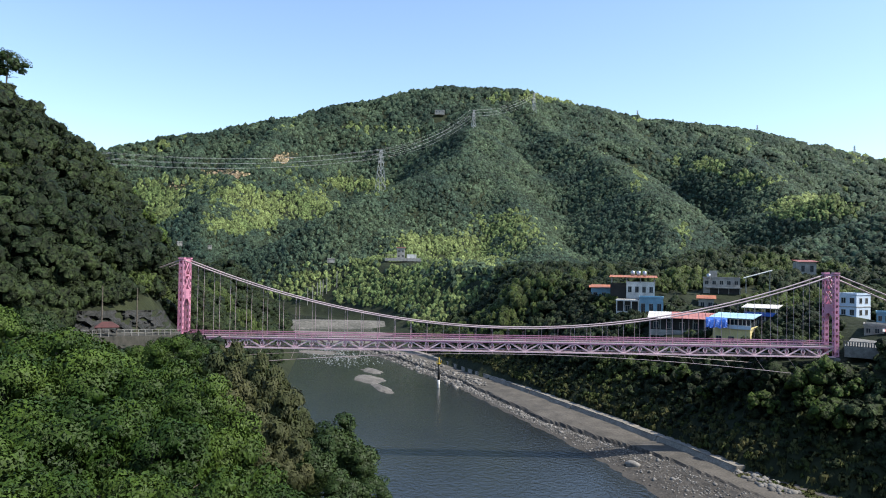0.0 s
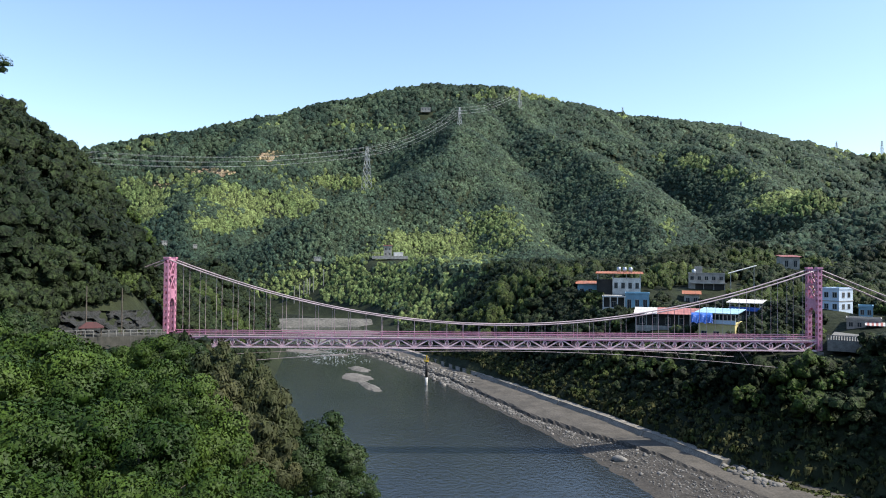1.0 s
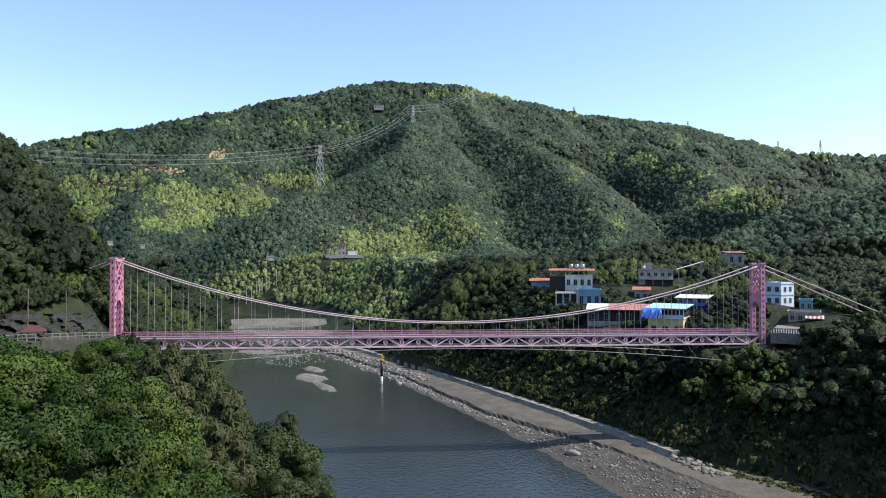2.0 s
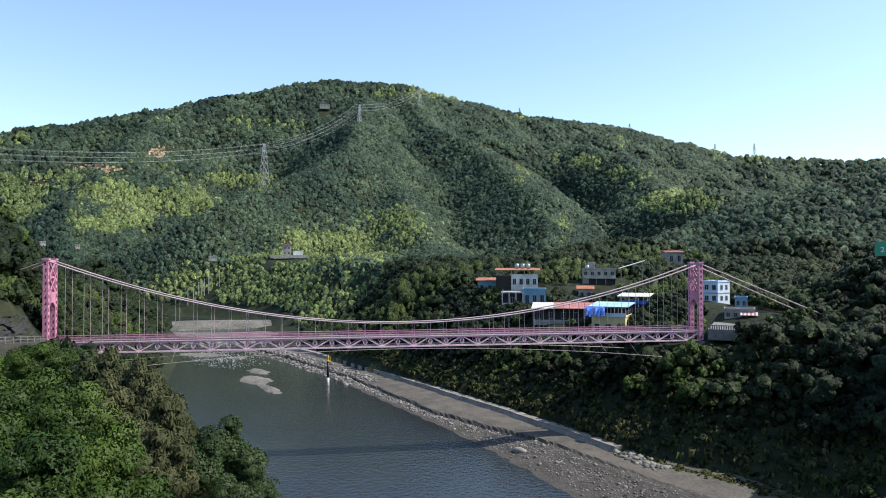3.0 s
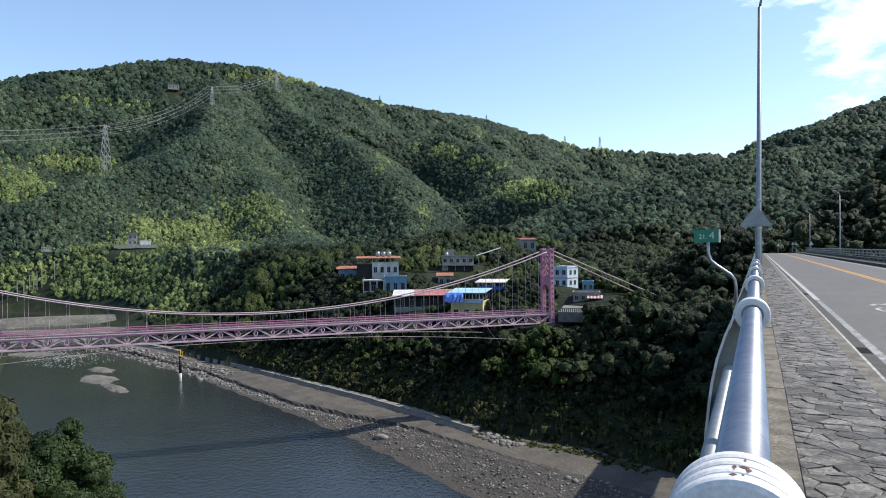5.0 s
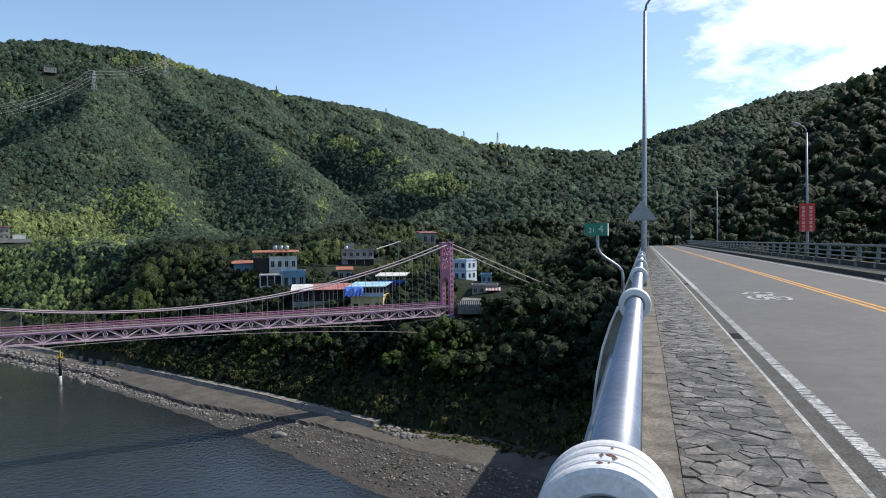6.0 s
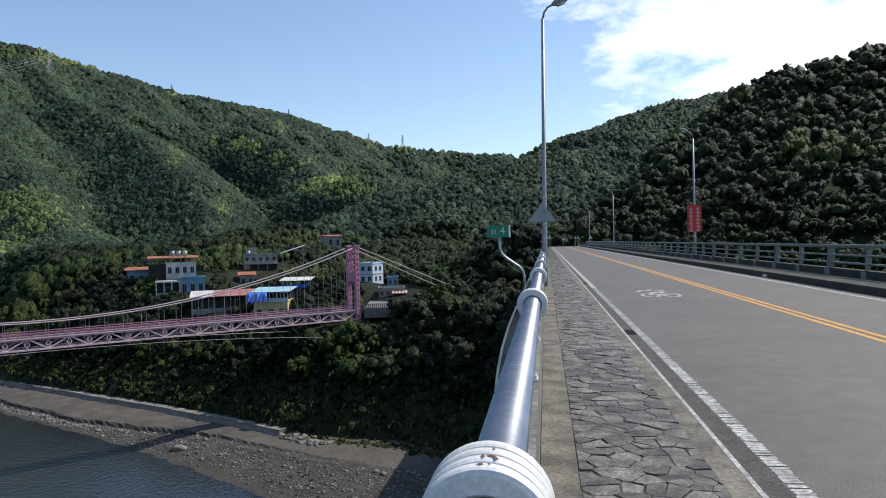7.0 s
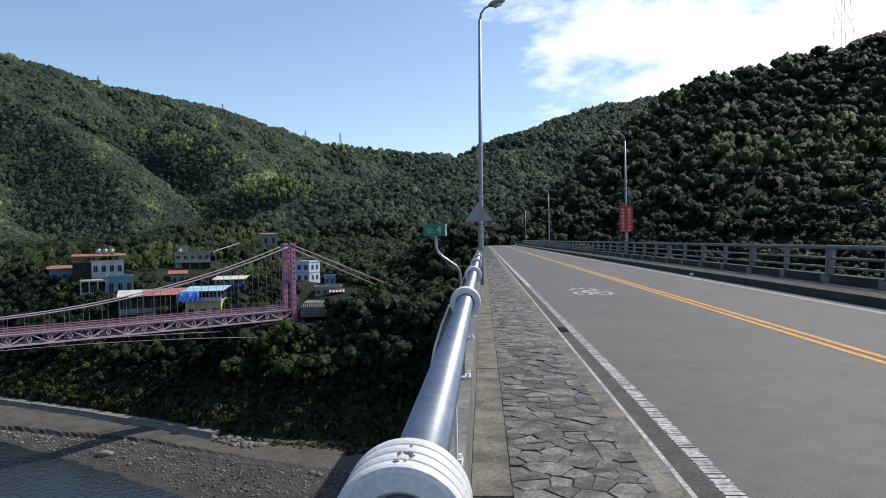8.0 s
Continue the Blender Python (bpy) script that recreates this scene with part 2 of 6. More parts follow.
# ---- building blocks ----
class Shape:
    """Collects vertices and faces of one mesh."""

    def __init__(self):
        self.v, self.f = [], []

    def add(self, v, f):
        k = len(self.v)
        self.v += [tuple(p) for p in v]
        self.f += [tuple(i + k for i in q) for q in f]
        return self

    def box(self, lo, hi, m=None):
        v = [Vector((x, y, z)) for x in (lo[0], hi[0]) for y in (lo[1], hi[1]) for z in (lo[2], hi[2])]
        if m:
            v = [m @ p for p in v]
        return self.add(v, [(0, 1, 3, 2), (4, 6, 7, 5), (0, 4, 5, 1), (2, 3, 7, 6), (0, 2, 6, 4), (1, 5, 7, 3)])

    def beam(self, a, b, w, h, up=(0, 0, 1)):
        """A bar with a w x h section from a to b."""
        a, b = Vector(a), Vector(b)
        d = (b - a).normalized()
        s = d.cross(Vector(up))
        s = (s if s.length > 1e-4 else Vector((1, 0, 0))).normalized()
        u = s.cross(d)
        c = [(-w / 2, -h / 2), (w / 2, -h / 2), (w / 2, h / 2), (-w / 2, h / 2)]
        v = [p + s * i + u * j for p in (a, b) for i, j in c]
        return self.add(v, [(3, 2, 1, 0), (4, 5, 6, 7)] + [(i, (i + 1) % 4, 4 + (i + 1) % 4, 4 + i) for i in range(4)])

    def tube(self, pts, r, n=8, closed_ends=True):
        """A round bar along points; r: one radius or one a point."""
        pts = [Vector(p) for p in pts]
        rs = r if isinstance(r, (list, tuple)) else [r] * len(pts)
        v, f = [], []
        side = None
        for i, p in enumerate(pts):
            d = (pts[min(i + 1, len(pts) - 1)] - pts[max(i - 1, 0)]).normalized()
            if side is None:
                side = d.cross(Vector((0, 0, 1)))
                if side.length < 1e-3:
                    side = Vector((1, 0, 0))
            side = (side - d * side.dot(d)).normalized()
            up = d.cross(side)
            v += [p + (side * math.cos(a) + up * math.sin(a)) * rs[i] for a in (2 * math.pi * k / n for k in range(n))]
        for i in range(len(pts) - 1):
            f += [(i * n + k, i * n + (k + 1) % n, (i + 1) * n + (k + 1) % n, (i + 1) * n + k) for k in range(n)]
        if closed_ends:
            f += [tuple(range(n - 1, -1, -1)), tuple(range((len(pts) - 1) * n, len(pts) * n))]
        return self.add(v, f)

    def prism(self, outline, depth, m):
        """An outline in x, y, extruded along z by depth, placed by m."""
        n = len(outline)
        v = [m @ Vector((x, y, z)) for z in (0, depth) for x, y in outline]
        return self.add(v, [tuple(range(n - 1, -1, -1)), tuple(range(n, 2 * n))] + [(i, (i + 1) % n, n + (i + 1) % n, n + i) for i in range(n)])

    def mesh(self, name, material, smooth=False):
        me = bpy.data.meshes.new(name)
        me.from_pydata(self.v, [], self.f)
        me.materials.append(material)
        if smooth:
            me.shade_smooth()
        return me


def bulk(name, v, f, material, smooth=True, normals=None):
    """A mesh from arrays: v (n, 3), f (m, 3 or 4)."""
    me = bpy.data.meshes.new(name)
    k = f.shape[1]
    me.vertices.add(len(v))
    me.vertices.foreach_set("co", np.asarray(v, np.float32).ravel())
    me.loops.add(f.size)
    me.loops.foreach_set("vertex_index", np.asarray(f, np.int32).ravel())
    me.polygons.add(len(f))
    me.polygons.foreach_set("loop_start", np.arange(0, f.size, k, dtype=np.int32))
    me.update(calc_edges=True)
    me.materials.append(material)
    if smooth:
        me.shade_smooth()
    if normals is not None:
        me.normals_split_custom_set_from_vertices(normals)
    return me


def thing(name, label, category, at=(0, 0, 0), group="", kind=""):
    ob = new(name)
    ob.empty_display_size = 0.2
    ob.matrix_basis = at if isinstance(at, Matrix) else Matrix.Translation(at)
    return tagged(ob, label, category, group, kind)


def part(name, shape, material, parent, label="", smooth=False, m=None):
    """One mesh object under a thing or a part."""
    me = shape if isinstance(shape, bpy.types.Mesh) else shape.mesh(name, material, smooth)
    ob = new(name, me)
    ob.parent = parent
    if m is not None:
        ob.matrix_basis = m
    return tagged(ob, label)


# ---- the land ----
def at(az, dist, el):
    """A place by bearing (degrees to the left of the road), distance and elevation angle from the bridge."""
    a = radians(az)
    return (-math.sin(a) * dist, math.cos(a) * dist, 1.5 + dist * math.tan(radians(el)))


# ridges: crest points (bearing, distance, elevation), the fall of the slopes on each side
RIDGES = []


def ridge(fall, *crest):
    RIDGES.append((crest, fall))


# the great mountain
ridge(0.82, (95, 1150, 5.5), (72.6, 1150, 7.4), (65, 1170, 9.4), (57.8, 1200, 11.4), (47.8, 1260, 13.8), (45, 1280, 14.3), (38.6, 1300, 14.2), (34.9, 1320, 13.2), (29.1, 1450, 11.6))
ridge(0.72, (29.1, 1500, 11.6), (24.4, 1650, 11.0), (20.3, 1800, 10.1), (16, 1950, 8.8), (13.3, 2050, 7.9), (8.8, 2150, 7.3), (3, 2300, 6.8))
# its spurs
ridge(0.72, (42, 1180, 13.0), (42.2, 1030, 11.3), (43, 900, 9.0), (45.9, 830, 7.5), (50.9, 760, 5.5), (54.9, 700, 3.5), (57.5, 640, 1.2))
ridge(0.74, (38.6, 1250, 13.2), (36.7, 1120, 11.2), (33.1, 1000, 9.4), (30.4, 880, 7.5), (28.2, 740, 5.2), (26.8, 620, 1.9), (26.2, 540, 0.0))
ridge(0.62, (41, 1000, 9.6), (39, 850, 6.4), (37.5, 700, 3.0), (36.5, 560, 0.2))
ridge(0.66, (57.8, 1150, 10.6), (60, 1000, 8.0), (63, 860, 4.8), (66, 760, 2.6))
ridge(0.66, (32.2, 1400, 9.2), (28.2, 1350, 9.2), (24.5, 1250, 9.2), (20.5, 1100, 7.9), (18.2, 930, 5.6))
ridge(0.66, (25, 900, 3.0), (22.8, 820, 3.3), (18.2, 760, 4.7), (15.7, 740, 5.0), (12, 760, 4.9))
# the shelf over the far bend
ridge(0.5, (62, 640, -0.4), (57.5, 600, 0.1), (53, 590, 0.1), (48.5, 590, 0.3), (45.7, 590, 0.3), (41, 590, 0.6))
# the wooded hill behind the village, which runs on over the road's end
ridge(0.5, (27, 320, -1.4), (24, 380, 0.1), (20.1, 430, 1.4), (15.3, 480, 3.2), (12.3, 500, 4.3), (7, 520, 5.5), (2.4, 545, 6.5), (-2.2, 560, 6.9), (-5, 590, 7.8), (-6.8, 640, 9.6), (-11.6, 720, 10.3), (-17.1, 800, 11.2), (-30, 900, 11))
# the hill on the far side of the road
ridge(0.62, (-60, 420, 12.0), (-40, 370, 12.6), (-29.2, 350, 12.0), (-23.3, 340, 11.9), (-17.9, 330, 11.1), (-15.4, 310, 8.0), (-12, 290, 6.7), (-9.4, 275, 5.5), (-6.7, 262, 4.7), (-4.4, 245, 3.0), (-0.7, 228, 0.8))
# a far summit past it
ridge(0.5, (-22, 1500, 9.0), (-26.9, 1500, 12.6), (-28.0, 1500, 13.2), (-29.5, 1520, 13.5), (-36, 1600, 12.0))
# the village terrace
ridge(0.45, (33, 272, -3.0), (28.5, 262, -2.5), (25, 275, -2.2), (21.5, 285, -1.6), (17, 340, -0.7))
ridge(0.5, (15.5, 212, -3.5), (13.5, 205, -3.9), (11, 195, -4.3))
# knoll beside the village
ridge(0.8, (41, 262, -4.3), (38.3, 268, -2.2), (35, 275, -1.3), (33, 278, -2.2), (30, 280, -3.2))
# the hill over the near end of the pink bridge
ridge(0.95, (100, 160, 16), (84, 190, 13.5), (77.3, 205, 9.6), (75, 206, 6.4), (72.2, 208, 3.2), (68.8, 212, 0.4), (66, 216, -1.8), (63, 222, -3.6), (59.5, 236, -6.6))
# the river: centre line and half width
RIVER = [(300, -120, 32), (150, -40, 32), (43, 23, 32), (-65, 85, 32), (-114, 115, 32), (-143, 129, 32), (-186, 151, 30), (-238, 180, 22), (-268, 197, 17), (-335, 250, 24), (-400, 285, 28), (-480, 290, 30), (-620, 230, 30), (-900, 100, 30)]
WATER_Z = -40.0
# how wide the right bank's gravel shelf is, by x and by the way upstream
SHELF_X, SHELF_W = (-171, -134, -83, -57, -50, -30), (11.5, 14.0, 16.6, 18.5, 21.5, 29.0)
SHELF_S, SHELF_U = (155, 173, 182, 209, 265, 304), (29.0, 22.0, 18.5, 16.6, 14.0, 11.5)
STEP_S, STEP_U = (140, 160, 182, 200, 217, 240), (19.0, 16.0, 13.0, 10.0, 6.5, 3.5)


def along(px, py, line):
    """For arrays of places: distance from a polyline, the point's share along it, side, and the values there."""
    best = np.full(px.shape, 1e9)
    val = np.zeros(px.shape)
    side = np.zeros(px.shape)
    for a, b in zip(line, line[1:]):
        dx, dy = b[0] - a[0], b[1] - a[1]
        t = np.clip(((px - a[0]) * dx + (py - a[1]) * dy) / (dx * dx + dy * dy), 0, 1)
        d = np.hypot(px - a[0] - t * dx, py - a[1] - t * dy)
        near = d < best
        val = np.where(near, a[2] + t * (b[2] - a[2]), val)
        side = np.where(near, np.sign((px - a[0]) * dy - (py - a[1]) * dx), side)
        best = np.minimum(best, d)
    return best, val, side


def waves(px, py, step, seed):
    """Smooth value noise in -1..1."""
    rs = np.random.RandomState(seed)
    table = rs.uniform(-1, 1, (256, 256))
    gx, gy = px / step, py / step
    ix, iy = np.floor(gx).astype(int), np.floor(gy).astype(int)
    fx, fy = gx - ix, gy - iy
    fx, fy = fx * fx * (3 - 2 * fx), fy * fy * (3 - 2 * fy)
    g = lambda i, j: table[(ix + i) % 256, (iy + j) % 256]
    return (g(0, 0) * (1 - fx) + g(1, 0) * fx) * (1 - fy) + (g(0, 1) * (1 - fx) + g(1, 1) * fx) * fy


CRESTS = [([at(*p) for p in pts], fall) for pts, fall in RIDGES]


def land(px, py):
    """The height of the ground."""
    px, py = np.asarray(px, float), np.asarray(py, float)
    far = np.clip(np.hypot(px, py) / 600 - 0.25, 0, 1)
    gap = np.min([along(px, py, crest)[0] for crest, _ in CRESTS], axis=0)
    bend = far * np.clip(gap / 80, 0, 1)
    wx = px + bend * (30 * waves(px, py, 150, 3) + 10 * waves(px, py, 47, 4))
    wy = py + bend * (30 * waves(px, py, 150, 5) + 10 * waves(px, py, 47, 6))
    hs = []
    for crest, fall in CRESTS:
        top = np.full(px.shape, -1e9)
        for a, b in zip(crest, crest[1:]):
            dx, dy = b[0] - a[0], b[1] - a[1]
            t = np.clip(((wx - a[0]) * dx + (wy - a[1]) * dy) / (dx * dx + dy * dy), 0, 1)
            d2 = (wx - a[0] - t * dx) ** 2 + (wy - a[1] - t * dy) ** 2
            top = np.maximum(top, a[2] + t * (b[2] - a[2]) - fall * (np.sqrt(d2 + 64) - 8))
        hs.append(top)
    base = np.clip(-19 + 0.085 * (np.hypot(px, py) - 180), -19, 0) + 1.2 * waves(px, py, 60, 8)
    hs.append(base)
    h = np.max(hs, axis=0)
    soft = np.log(np.sum(np.exp(np.clip((np.array(hs) - h) / 6, -30, 0)), axis=0)) * 6
    h = h + np.minimum(soft, 6) * 0.6
    rough = np.clip((np.hypot(px, py) - 120) / 300, 0, 1)
    near_crest = np.clip(gap / 130, 0.05, 1)
    gully = -np.abs(waves(wx, wy, 130, 13)) * 36 + 7
    gully = gully - np.abs(waves(wx, wy, 58, 14)) * 13 + 4
    h = h + rough * far * near_crest * gully + rough * (4 * waves(px, py, 60, 11) + 2.0 * waves(px, py, 26, 12)) + far * np.clip(gap / 60, 0, 1) * (9 * waves(px, py, 83, 15) + 4 * waves(px, py, 39, 16))
    d, half, side = along(px, py, RIVER)
    out = d - half
    right = side > 0
    foot_r = np.interp(px, SHELF_X, SHELF_W)
    beach = np.minimum(WATER_Z - 1.0 + np.clip(out + 6, 0, foot_r + 8) * 0.11, WATER_Z + 1.3)
    bank_r = beach + np.clip((out - foot_r - 2.5) * 3, 0, 2.9) + np.clip(out - foot_r - 3.2, 0, 500) * np.interp(px, (-90, -50), (0.8, 0.95))
    bank_l = WATER_Z - 0.6 + np.clip(out + 4, 0, 500) * 0.95 + np.clip(out - 26, 0, 500) * 0.9
    up = np.clip((np.hypot(px + 300, py - 230) - 60) / 60, 0, 1)
    bank_r = bank_r * up + (1 - up) * (beach * 0.5 + WATER_Z * 0.5 + np.clip(out - 60, 0, 500) * 0.9)
    carve = np.where(right, bank_r, bank_l)
    h = np.minimum(h, np.where(out < -4, WATER_Z - 1.5, carve))
    # the ground stays below the road and its far end
    deck = np.clip(np.abs(px - 4) - 6, 0, 100) * 0.8 - 0.4
    h = np.where(py < 330, np.minimum(h, np.where((py > -60) & (np.abs(px - 4) < 40), deck, 1e9)), h)
    return h


def land_sheet():
    az = np.radians(np.concatenate([np.arange(-36, 84, 0.3), np.arange(84, 324, 4.0)]))
    r = np.concatenate([[2, 6, 12], np.geomspace(18, 3600, 250)])
    a, d = np.meshgrid(az, r)
    x, y = -np.sin(a) * d, np.cos(a) * d
    z = land(x, y)
    z[d > 3000] = np.minimum(z[d > 3000], 150)
    n, m = len(az), len(r)
    v = np.stack([x, y, z], -1).reshape(-1, 3)
    i, j = np.meshgrid(np.arange(m - 1), np.arange(n), indexing="ij")
    k = (j + 1) % n
    f = np.stack([i * n + j, i * n + k, (i + 1) * n + k, (i + 1) * n + j], -1).reshape(-1, 4)
    return v, f


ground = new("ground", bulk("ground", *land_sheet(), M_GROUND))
tagged(ground, "green wooded valley ground with mountain slopes and river bed", "ground", kind="structure")

rv = Shape()
pts = [Vector((x, y)) for x, y, _ in RIVER]
edge = []
for i, (x, y, h) in enumerate(RIVER):
    d = (pts[min(i + 1, len(pts) - 1)] - pts[max(i - 1, 0)]).normalized()
    nrm = Vector((-d.y, d.x))
    edge.append((pts[i] + nrm * (h + 12), pts[i] - nrm * (h + 12)))
for a, b in edge:
    rv.v += [(a.x, a.y, WATER_Z), (b.x, b.y, WATER_Z)]
rv.f = [(2 * i, 2 * i + 1, 2 * i + 3, 2 * i + 2) for i in range(len(edge) - 1)]
water = new("water", rv.mesh("water", M_WATER))
tagged(water, "calm grey-green river water reflecting the hills", "water", kind="structure")



# ---- the pink suspension bridge ----
PL, PR = Vector((-145.2, 67.6, 0)), Vector((-46.0, 166.6, 0))
SPAN = (PR - PL).length
BX = (PR - PL).normalized()
BN = Vector((-BX.y, BX.x, 0))
BRIDGE = Matrix.Translation(PL) @ Matrix((BX, BN, Vector((0, 0, 1)))).transposed().to_4x4()
WIDE, PANELS = 4.0, 40
Z_BOT, Z_TOP, Z_RAIL = -16.5, -14.35, -13.4
HEADS = (2.0, 1.2)
STEP = SPAN / PANELS


def cable_z(s):
    u = s / SPAN * 2 - 1
    return -11.6 + ((HEADS[0] + HEADS[1]) / 2 + 11.5) * u * u + (HEADS[1] - HEADS[0]) / 2 * u


def tower_leg(height):
    """A boxed leg whose four faces are ladders with square holes."""
    s = Shape()
    w, t, e = 1.0, 0.06, 0.27
    rungs = int(height / 1.25)
    pitch = height / rungs
    for turn in range(4):
        m = pose(0, 0, 0, 0, 0, 90 * turn)
        s.box((-w / 2, -w / 2, 0), (-w / 2 + e, -w / 2 + t, height), m)
        s.box((w / 2 - e, -w / 2, 0), (w / 2 - t, -w / 2 + t, height), m)
        for k in range(rungs + 1):
            s.box((-w / 2 + e, -w / 2, max(0, k * pitch - 0.32)), (w / 2 - e, -w / 2 + t, min(height, k * pitch + 0.32)), m)
    s.box((-w / 2 - 0.12, -w / 2 - 0.12, height), (w / 2 + 0.12, w / 2 + 0.12, height + 0.35))
    return s


def suspension_bridge():
    br = thing("suspension_bridge", "pink painted steel suspension bridge with lattice truss deck", "bridge", BRIDGE)
    for s, foot, Z_HEAD in ((0.0, -20.0, HEADS[0]), (SPAN, -20.0, HEADS[1])):
        tw = part("tower", Shape().box((s - 0.65, -0.7, foot), (s + 0.65, WIDE + 0.7, Z_BOT - 0.3)), M_GREYCON, br, "pink lattice tower on a concrete footing")
        leg = tower_leg(Z_HEAD - Z_BOT)
        me = leg.mesh("leg", M_PINK)
        for y in (0.0, WIDE):
            part("leg", me, M_PINK, tw, "pink steel leg pierced by square holes", m=pose(s, y, Z_BOT))
        for x in (-0.4, 0.4):
            for z0, z1 in ((-3.4, -0.2), (-6.6, -3.5)):
                for a, b in ((z0, z1), (z1, z0)):
                    part("brace", Shape().beam((s + x + 0.03 * (a > b), 0.45, Z_HEAD + a), (s + x + 0.03 * (a > b), WIDE - 0.45, Z_HEAD + b), 0.12, 0.3), M_PINK, tw)
            for z in (-0.2, -3.45, -6.7):
                part("cross_beam", Shape().beam((s + x, 0.4, Z_HEAD + z), (s + x, WIDE - 0.4, Z_HEAD + z), 0.14, 0.4), M_PINK, tw)
        arch = [(0.4, Z_HEAD - 6.7), (WIDE - 0.4, Z_HEAD - 6.7), (WIDE - 0.4, Z_HEAD - 10.2)]
        arch += [(WIDE / 2 + 1.45 * math.cos(a), Z_HEAD - 10.0 + 1.5 * math.sin(a)) for a in (math.pi * k / 12 for k in range(13))]
        arch += [(0.4, Z_HEAD - 10.2)]
        pa = Shape()
        for x in (-0.45, 0.39):
            pa.prism([(y, z) for y, z in arch], 0.06, Matrix(((0, 0, 1, s + x), (1, 0, 0, 0), (0, 1, 0, 0), (0, 0, 0, 1))))
        part("portal_arch", pa, M_PINK, tw)
    deck = part("deck", Shape().box((-1, 0.25, Z_TOP - 0.28), (SPAN + 1, WIDE - 0.25, Z_TOP - 0.02)), M_DARKCON, br, "narrow dark deck slab")
    ring = Shape()
    outer = [(0.0, 0.8), (0.30, 0.42), (0.5, 0.0), (0.30, -0.42), (0.0, -0.8), (-0.30, -0.42), (-0.5, 0.0), (-0.30, 0.42)]
    loops = [(q, y) for q, y in ((1.0, -0.1), (1.0, 0.1), (0.58, 0.1), (0.58, -0.1))]
    ring.v = [(x * q, y, z * (0.5 + q / 2)) for x, z in outer for q, y in loops]
    ring.f = [(i * 4 + j, ((i + 1) % 8) * 4 + j, ((i + 1) % 8) * 4 + (j + 1) % 4, i * 4 + (j + 1) % 4) for i in range(8) for j in range(4)]
    ring_me = ring.mesh("diamond", M_PINK_PALE)
    post_me = Shape().beam((0, 0, Z_BOT + 0.15), (0, 0, Z_TOP - 0.2), 0.10, 0.12).mesh("truss_post", M_PINK)
    gus_me = Shape().box((-0.45, -0.13, -0.22), (0.45, 0.13, 0.22)).mesh("gusset", M_PINK_PALE)
    rail_me = Shape().box((-0.06, -0.06, Z_TOP), (0.06, 0.06, Z_RAIL)).mesh("rail_post", M_PINK)
    diag = {}
    for sgn in (1, -1):
        a, b = (Z_BOT, Z_TOP - 0.2) if sgn > 0 else (Z_TOP - 0.2, Z_BOT)
        diag[sgn] = Shape().beam((0, 0, a), (STEP, 0, b), 0.22, 0.26).mesh("diagonal", M_PINK_PALE)
    for y, out in ((0.0, -1), (WIDE, 1)):
        part("top_chord", Shape().box((0, y - 0.2, Z_TOP - 0.42), (SPAN, y + 0.2, Z_TOP - 0.16)), M_PINK, br)
        part("kerb_beam", Shape().box((0, y - 0.24, Z_TOP - 0.155), (SPAN, y + 0.24, Z_TOP)), M_PINK_PALE, br, "pale pink edge beam of the deck")
        part("bottom_chord", Shape().box((0, y - 0.22, Z_BOT - 0.2), (SPAN, y + 0.22, Z_BOT + 0.1)), M_PINK_PALE, br, "pale pink bottom chord")
        for z, w in ((Z_RAIL, 0.15), (Z_RAIL - 0.36, 0.05), (Z_RAIL - 0.64, 0.05)):
            part("handrail", Shape().box((0, y - w / 2, z - w), (SPAN, y + w / 2, z)), M_PINK, br)
        for i in range(PANELS + 1):
            x = i * STEP
            part("truss_post", post_me, M_PINK, br, m=pose(x, y, 0))
            part("gusset", gus_me, M_PINK_PALE, br, m=pose(x, y, Z_TOP - 0.3 if i % 2 == 0 else Z_BOT))
            if 0 < i < PANELS:
                part("diamond", ring_me, M_PINK_PALE, br, m=pose(x, y, (Z_TOP + Z_BOT) / 2 - 0.1))
                part("hanger", Shape().tube([(x, y, Z_TOP), (x, y, cable_z(x))], 0.045, 5), M_CABLE, br)
            if i < PANELS:
                part("diagonal", diag[1 if i % 2 else -1], M_PINK_PALE, br, m=pose(x, y, 0))
            part("rail_post", rail_me, M_PINK, br, m=pose(x, y, 0))
        for dy in (-0.22, 0.22):
            ss = [SPAN * k / 60 for k in range(61)]
            part("main_cable", Shape().tube([(s, y + dy, cable_z(s)) for s in ss], 0.12, 6), M_CABLE, br, smooth=True)
            part("back_stay", Shape().tube([(0, y + dy, HEADS[0] - 0.1), (-34, y + dy + out * 2, -11.5)], 0.12, 6), M_CABLE, br)
            part("back_stay", Shape().tube([(SPAN, y + dy, HEADS[1] - 0.1), (SPAN + 34, y + dy + out * 2, -12.5)], 0.12, 6), M_CABLE, br)
        wind = lambda s: (s, y + out * (1.5 + 6 * (2 * s / SPAN - 1) ** 2), Z_BOT - 0.4 - 3.6 * (2 * s / SPAN - 1) ** 2)
        part("wind_cable", Shape().tube([wind(SPAN * k / 40) for k in range(41)], 0.05, 5), M_CABLE, br)
        for i in range(1, PANELS, 2):
            part("wind_tie", Shape().tube([(i * STEP, y, Z_BOT), wind(i * STEP)], 0.025, 4), M_CABLE, br)
    for i in range(PANELS + 1):
        part("floor_beam", Shape().box((i * STEP - 0.1, 0.2, Z_TOP - 0.62), (i * STEP + 0.1, WIDE - 0.2, Z_TOP - 0.29)), M_PINK, br)
